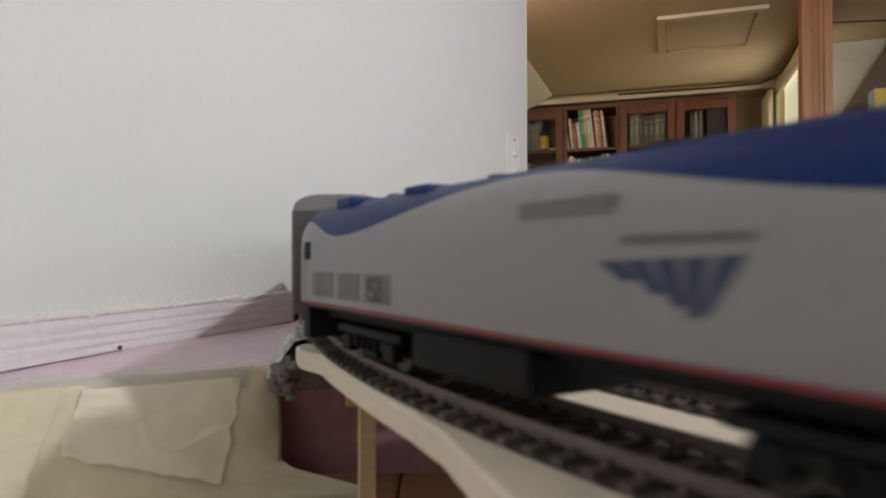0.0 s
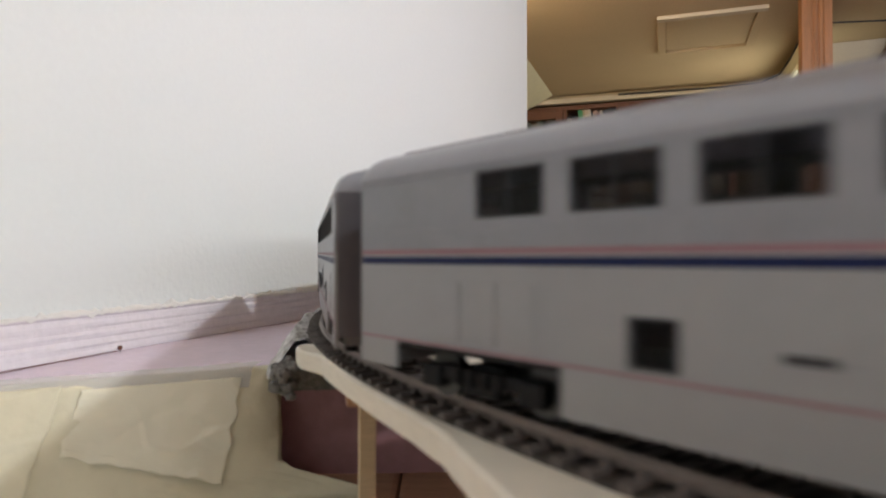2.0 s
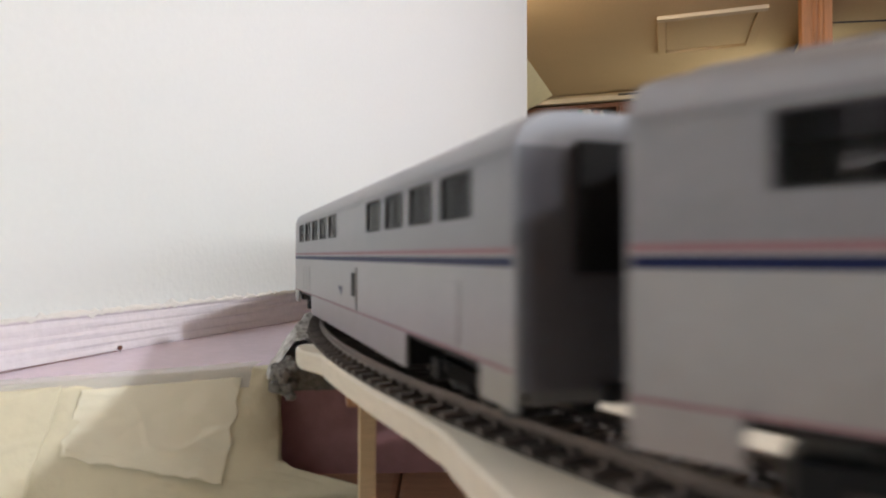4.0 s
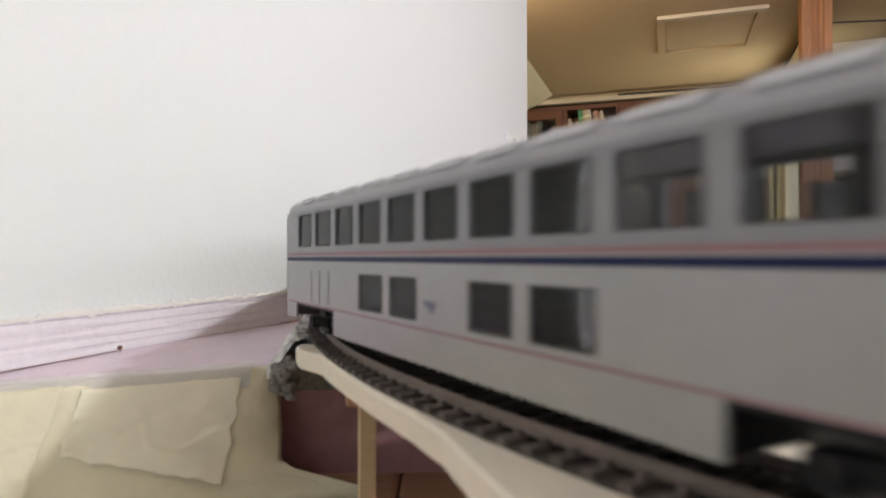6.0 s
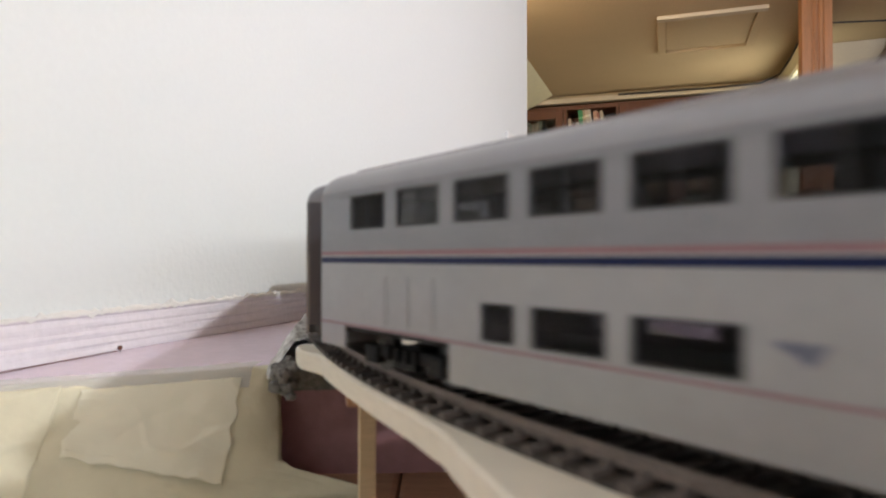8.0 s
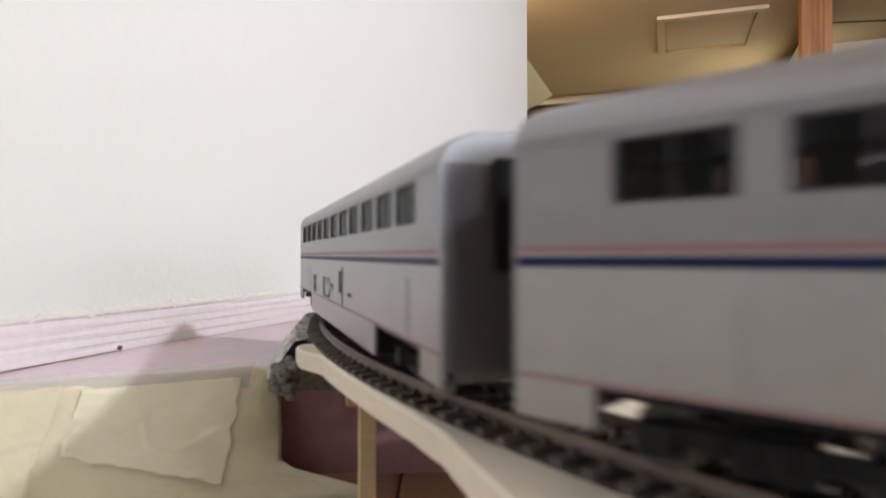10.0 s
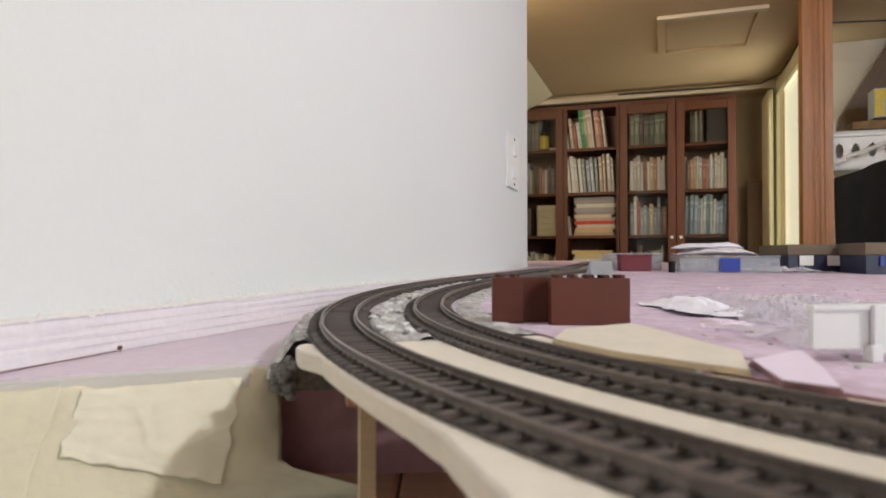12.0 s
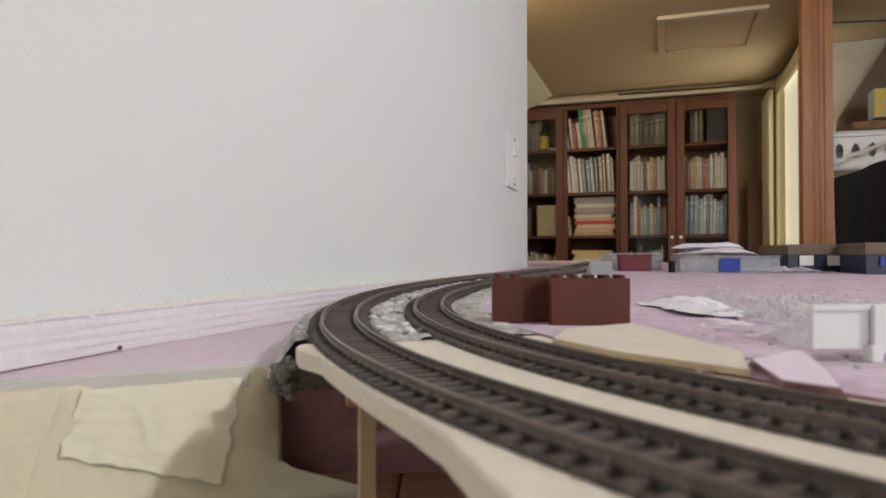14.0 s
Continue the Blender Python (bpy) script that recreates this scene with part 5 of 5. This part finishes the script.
        part("end_skirt", boxed(*sorted((x - sgn * 0.0005, x - sgn * 0.010)), -W2 + 0.003, W2 - 0.003, 0.0070, 0.0124, 0.0004), M["grille"], car)
        cp = bmesh.new()
        box(cp, *sorted((x - sgn * 0.016, x + sgn * 0.0038)), -0.0016, 0.0016, 0.0078, 0.0102, 0.0004)
        box(cp, *sorted((x + sgn * 0.0012, x + sgn * 0.0040)), -0.0030, 0.0030, 0.0074, 0.0106, 0.0006)
        part("coupler", cp, M["black"], car)
        add_bogie(car, sgn * PIVOT / 2)
    # floor, deck between the storeys, seats
    part("floor_pan", boxed(-e + 0.001, e - 0.001, -W2 + 0.001, W2 - 0.001, 0.0112, 0.0124), M["black"], car)
    part("underframe", boxed(-0.078, 0.078, -W2 + 0.0012, W2 - 0.0012, 0.0040, 0.0112), M["black"], car)
    part("upper_deck", boxed(-e + 0.001, e - 0.001, -W2 + 0.001, W2 - 0.001, 0.0270, 0.0284), M["interior"], car)
    sb = bmesh.new()
    for i in range(len(UP)):
        x = (UP[i] * mm) + 0.009
        for sgn in (-1, 1):
            y0, y1 = sorted((sgn * 0.006, sgn * 0.0155))
            box(sb, x - 0.0065, x, y0, y1, 0.0284, 0.0335, 0.0004)
            box(sb, x - 0.0015, x + 0.0005, y0, y1, 0.0320, 0.0425 if lounge else 0.0418, 0.0004)
    part("seat_row", sb, M["seat"], car, "rows of dull brown seats")
    return car


# roof glass: pale base colour paints in its bright glints
M["glintpane"] = material("pale_glint_pane", (0.68, 0.70, 0.74), 0.15, vary=0.05, coat=1.0)
KINDS = ["sleeper", "coach", "diner", "lounge", "later coach", "later coach", "last"]
WORDS = {
    "sleeper": "silver two-storey model sleeping car with dark windows",
    "coach": "silver two-storey model coach with a blue stripe",
    "later coach": "silver two-storey model coach with few lower windows",
    "diner": "silver two-storey model dining car with blank middle panels",
    "lounge": "silver model lounge car with tall windows and glazed roof",
    "last": "silver two-storey model coach at the train's end",
}
cars = [passenger_car(k, WORDS[k]) for k in KINDS]

# the locomotive
LOCO_PIVOT, LOCO_OFF = 0.13, 0.270


def locomotive():
    lo = root("locomotive", pose(0, 0, 0), "silver model diesel locomotive with a blue waved roof and red sill", "locomotive")
    half = [(0.0172, 0.0165), (0.0174, 0.0200), (0.0174, 0.0300), (0.0173, 0.0360), (0.0166, 0.0395), (0.0152, 0.0425), (0.0128, 0.0455), (0.0090, 0.0480), (0.0045, 0.0494), (0.0, 0.0498)]
    cum = [0.0]
    for a, b in zip(half, half[1:]):
        cum.append(cum[-1] + math.hypot(b[0] - a[0], b[1] - a[1]))

    def skin(q):
        q = clamp(q, 0, 1) * cum[-1]
        for i in range(len(half) - 1):
            if q <= cum[i + 1] + 1e-9:
                f = (q - cum[i]) / (cum[i + 1] - cum[i])
                return tuple(half[i][k] + f * (half[i + 1][k] - half[i][k]) for k in (0, 1))
        return half[-1]

    def at_height(h):
        lo_q, hi_q = 0.0, 1.0
        for _ in range(40):
            m_ = (lo_q + hi_q) / 2
            lo_q, hi_q = (m_, hi_q) if skin(m_)[1] < h else (lo_q, m_)
        return lo_q

    knots = [(-113.5, 43.2), (-82, 37.4), (2, 47.2), (84, 37.0), (113.5, 36.0)]

    def wave(l):
        l /= mm
        for (a, ha), (b, hb) in zip(knots, knots[1:]):
            if a <= l <= b:
                f = (l - a) / (b - a)
                f = f * f * (3 - 2 * f)
                return (ha + f * (hb - ha)) * mm
        return 0.04

    bm = bmesh.new()
    e, NL = 0.1135, 96
    cols = []
    for i in range(NL + 1):
        x = -e + 2 * e * i / NL
        nose = clamp((x - 0.085) / (e - 0.085), 0, 1)
        row = []
        qw = at_height(wave(x))
        qs = [qw * k / 12 for k in range(12)] + [qw + (1 - qw) * k / 8 for k in range(9)]
        for q in qs:
            y, z = skin(q)
            row.append((x - 0.02 * nose * max(0, (z - 0.028) / 0.022), y * (1 - 0.10 * nose), z - 0.010 * nose * max(0, (z - 0.03) / 0.02)))
        cols.append(row)
    for sgn in (-1, 1):
        g = [[bm.verts.new((x, sgn * y, z)) for x, y, z in row] for row in cols]
        for i in range(NL):
            for k in range(20):
                f = bm.faces.new((g[i][k], g[i + 1][k], g[i + 1][k + 1], g[i][k + 1]))
                f.material_index = 1 if k >= 12 else 0
                f.smooth = True
        for row in (g[0], g[-1]):
            for k in range(20):
                a, b = row[k], row[k + 1]
                f = bm.faces.new((a, b, bm.verts.new((b.co.x, 0, b.co.z)), bm.verts.new((a.co.x, 0, a.co.z))))
                f.material_index = 0
    bmesh.ops.remove_doubles(bm, verts=bm.verts[:], dist=1e-6)
    bmesh.ops.recalc_face_normals(bm, faces=bm.faces[:])
    part("body_shell", bm, [M["lococoat"], M["blue"]], lo)
    part("sill", boxed(-e, e - 0.004, -0.0172, 0.0172, 0.0146, 0.0163), M["black"], lo)
    for sgn in (-1, 1):
        y = sgn * 0.0174
        part("red_sill_line", boxed(-e, e - 0.006, *sorted((y - sgn * 0.0006, y + sgn * 0.0002)), 0.0156, 0.0164), M["red"], lo, "red sill stripe")
        for a, b in ((-101.5, -84.2), (-79.6, -64.2), (-60.2, -45.3)):
            gl = bmesh.new()
            for k in range(9):
                box(gl, a * mm, b * mm, *sorted((y, y + sgn * 0.00022)), (18.8 + 0.86 * k) * mm, (19.4 + 0.86 * k) * mm)
            part("grille", gl, M["grille"], lo, "grey louvred grille")
        # dark bars set on the third grille
        SH = 4.6
        bars = [(-62, -57.4, 24.6, 25.5), (-62, -61, 22.6, 24.6), (-62, -57.4, 21.9, 22.8), (-58.4, -57.4, 19.9, 21.9), (-62, -57.4, 19.2, 20.1), (-55.8, -54.8, 19.2, 25.5)]
        for a, b, c, d in bars:
            bb = bmesh.new()
            box(bb, (a + SH) * mm, (b + SH) * mm, *sorted((y + sgn * 0.0002, y + sgn * 0.0004)), c * mm, d * mm)
            part("grille_bar", bb, M["midgrey"], lo, "dark bar on the grille")
        part("rear_window", boxed(-0.1098, -0.1042, *sorted((y - sgn * 0.0004, y + sgn * 0.0002)), 0.0303, 0.0362, 0.0004), M["black"], lo, "dark rear side window")
        # fan mark with slanting blades and a grey bar over it
        fan = bmesh.new()
        yy = [y, y + sgn * 0.0002]
        for k in range(5):
            t0, t1 = 28.4 + 5.3 * k, 28.4 + 5.3 * k + 4.2
            c0, c1 = 42.6 + 0.9 * k, 43.4 + 0.9 * k
            low = (27.2, 25.4, 23.8, 22.4, 22.8)[k]
            f0 = (30.6 - low) / (30.6 - 21.0)
            ring = [(t0, 30.2 + 0.2 * k), (t1, 30.5 + 0.2 * k), (t1 + (c1 - t1) * f0, low + 0.5), (t0 + (c0 - t0) * f0, low)]
            loft(fan, [[(x * mm, q, z * mm) for x, z in ring] for q in yy])
        bmesh.ops.recalc_face_normals(fan, faces=fan.faces[:])
        part("mark", fan, M["navyblue"], lo, "dark blue fan-shaped mark")
        part("name_bar", boxed(0.0332, 0.0550, *sorted((y, y + sgn * 0.0002)), 0.0328, 0.0342), M["grille"], lo, "grey lettering bar")
        part("upper_grille", boxed(0.0076, 0.0309, *sorted((0.0164 * sgn, 0.0171 * sgn)), 0.0375, 0.0408), M["uppergrille"], lo, "pale grey upper grille")
        for x in (-0.1118, 0.098):
            hr = bmesh.new()
            rod(hr, (x, y + sgn * 0.0007, 0.018), (x, y + sgn * 0.0007, 0.034), 0.00025, 6)
            part("handrail", hr, M["grille"], lo)
    for x, l in ((-0.074, 0.012), (-0.020, 0.014), (0.0, 0.014), (0.03, 0.02)):
        rv = bmesh.new()
        rod(rv, (x, 0, 0.0485), (x, 0, 0.0501), l * 0.28, 18)
        part("roof_fan", rv, M["darkgrey"], lo)
    part("roof_hood", boxed(-0.098, -0.085, -0.011, 0.011, 0.0462, 0.0502, 0.0012), M["blue"], lo, "blue raised roof hood")
    part("roof_hood", boxed(-0.053, -0.040, -0.0095, 0.0095, 0.0468, 0.0499, 0.0010), M["blue"], lo, "blue raised roof hood")
    part("rear_door", boxed(-e - 0.0006, -e + 0.0002, -0.005, 0.005, 0.017, 0.040, 0.0002), M["black"], lo)
    part("fuel_tank", boxed(-0.038, 0.008, -0.0150, 0.0150, 0.0042, 0.0140, 0.0015), M["black"], lo)
    part("frame", boxed(-e + 0.004, e - 0.012, -0.0100, 0.0100, 0.0112, 0.0146), M["black"], lo)
    for x in (-0.068, 0.068):
        add_bogie(lo, x)
        part("truck_cover", boxed(x - 0.021, x + 0.021, -0.0136, 0.0136, 0.0082, 0.0105, 0.0004), M["black"], lo)
    for x, sgn in ((-e, -1), (e, 1)):
        part("pilot", boxed(*sorted((x, x - sgn * 0.006)), -0.0165, 0.0165, 0.0040, 0.0146, 0.0006), M["black"], lo)
        cp = bmesh.new()
        box(cp, *sorted((x - sgn * 0.002, x + sgn * 0.0085)), -0.0016, 0.0016, 0.0078, 0.0102, 0.0004)
        part("coupler", cp, M["black"], lo)
        for y in (-0.006, -0.003, 0.003, 0.006):
            ho = bmesh.new()
            rod(ho, (x, y, 0.0095), (x + sgn * 0.003, y, 0.0055), 0.0005, 6)
            part("air_hose", ho, M["black"], lo)
    return lo


M["navyblue"] = material("dark_blue_print", (0.016, 0.03, 0.10), 0.4, vary=0.05, grain=300, stain=40)
loco = locomotive()


# ---- motions ----
def train_s(t):
    """Where the first car's middle is along the line, t seconds in."""
    u = (t - 7) / 7
    return 1.29091 + 1.33788 * u + 0.02574 * u * u - 0.0056 * u ** 3


def on_track(s, pivot):
    """The pose of a vehicle whose two pivots sit on the line round s."""
    ax, ay, _ = line_at(s + pivot / 2)
    bx, by, _ = line_at(s - pivot / 2)
    a, b = Vector((ax, ay, rail_z(s + pivot / 2))), Vector((bx, by, rail_z(s - pivot / 2)))
    x = (a - b).normalized()
    y = Vector((0, 0, 1)).cross(x).normalized()
    z = x.cross(y)
    m = Matrix((x, y, z)).transposed().to_4x4()
    m.translation = (a + b) / 2
    return m


def motions():
    times = [i * 0.2 for i in range(71)]
    walk(loco, [(t, on_track(train_s(t) + LOCO_OFF, LOCO_PIVOT)) for t in times])
    for i, car in enumerate(cars):
        walk(car, [(t, on_track(train_s(t) - i * PITCH, PIVOT)) for t in times])


motions()
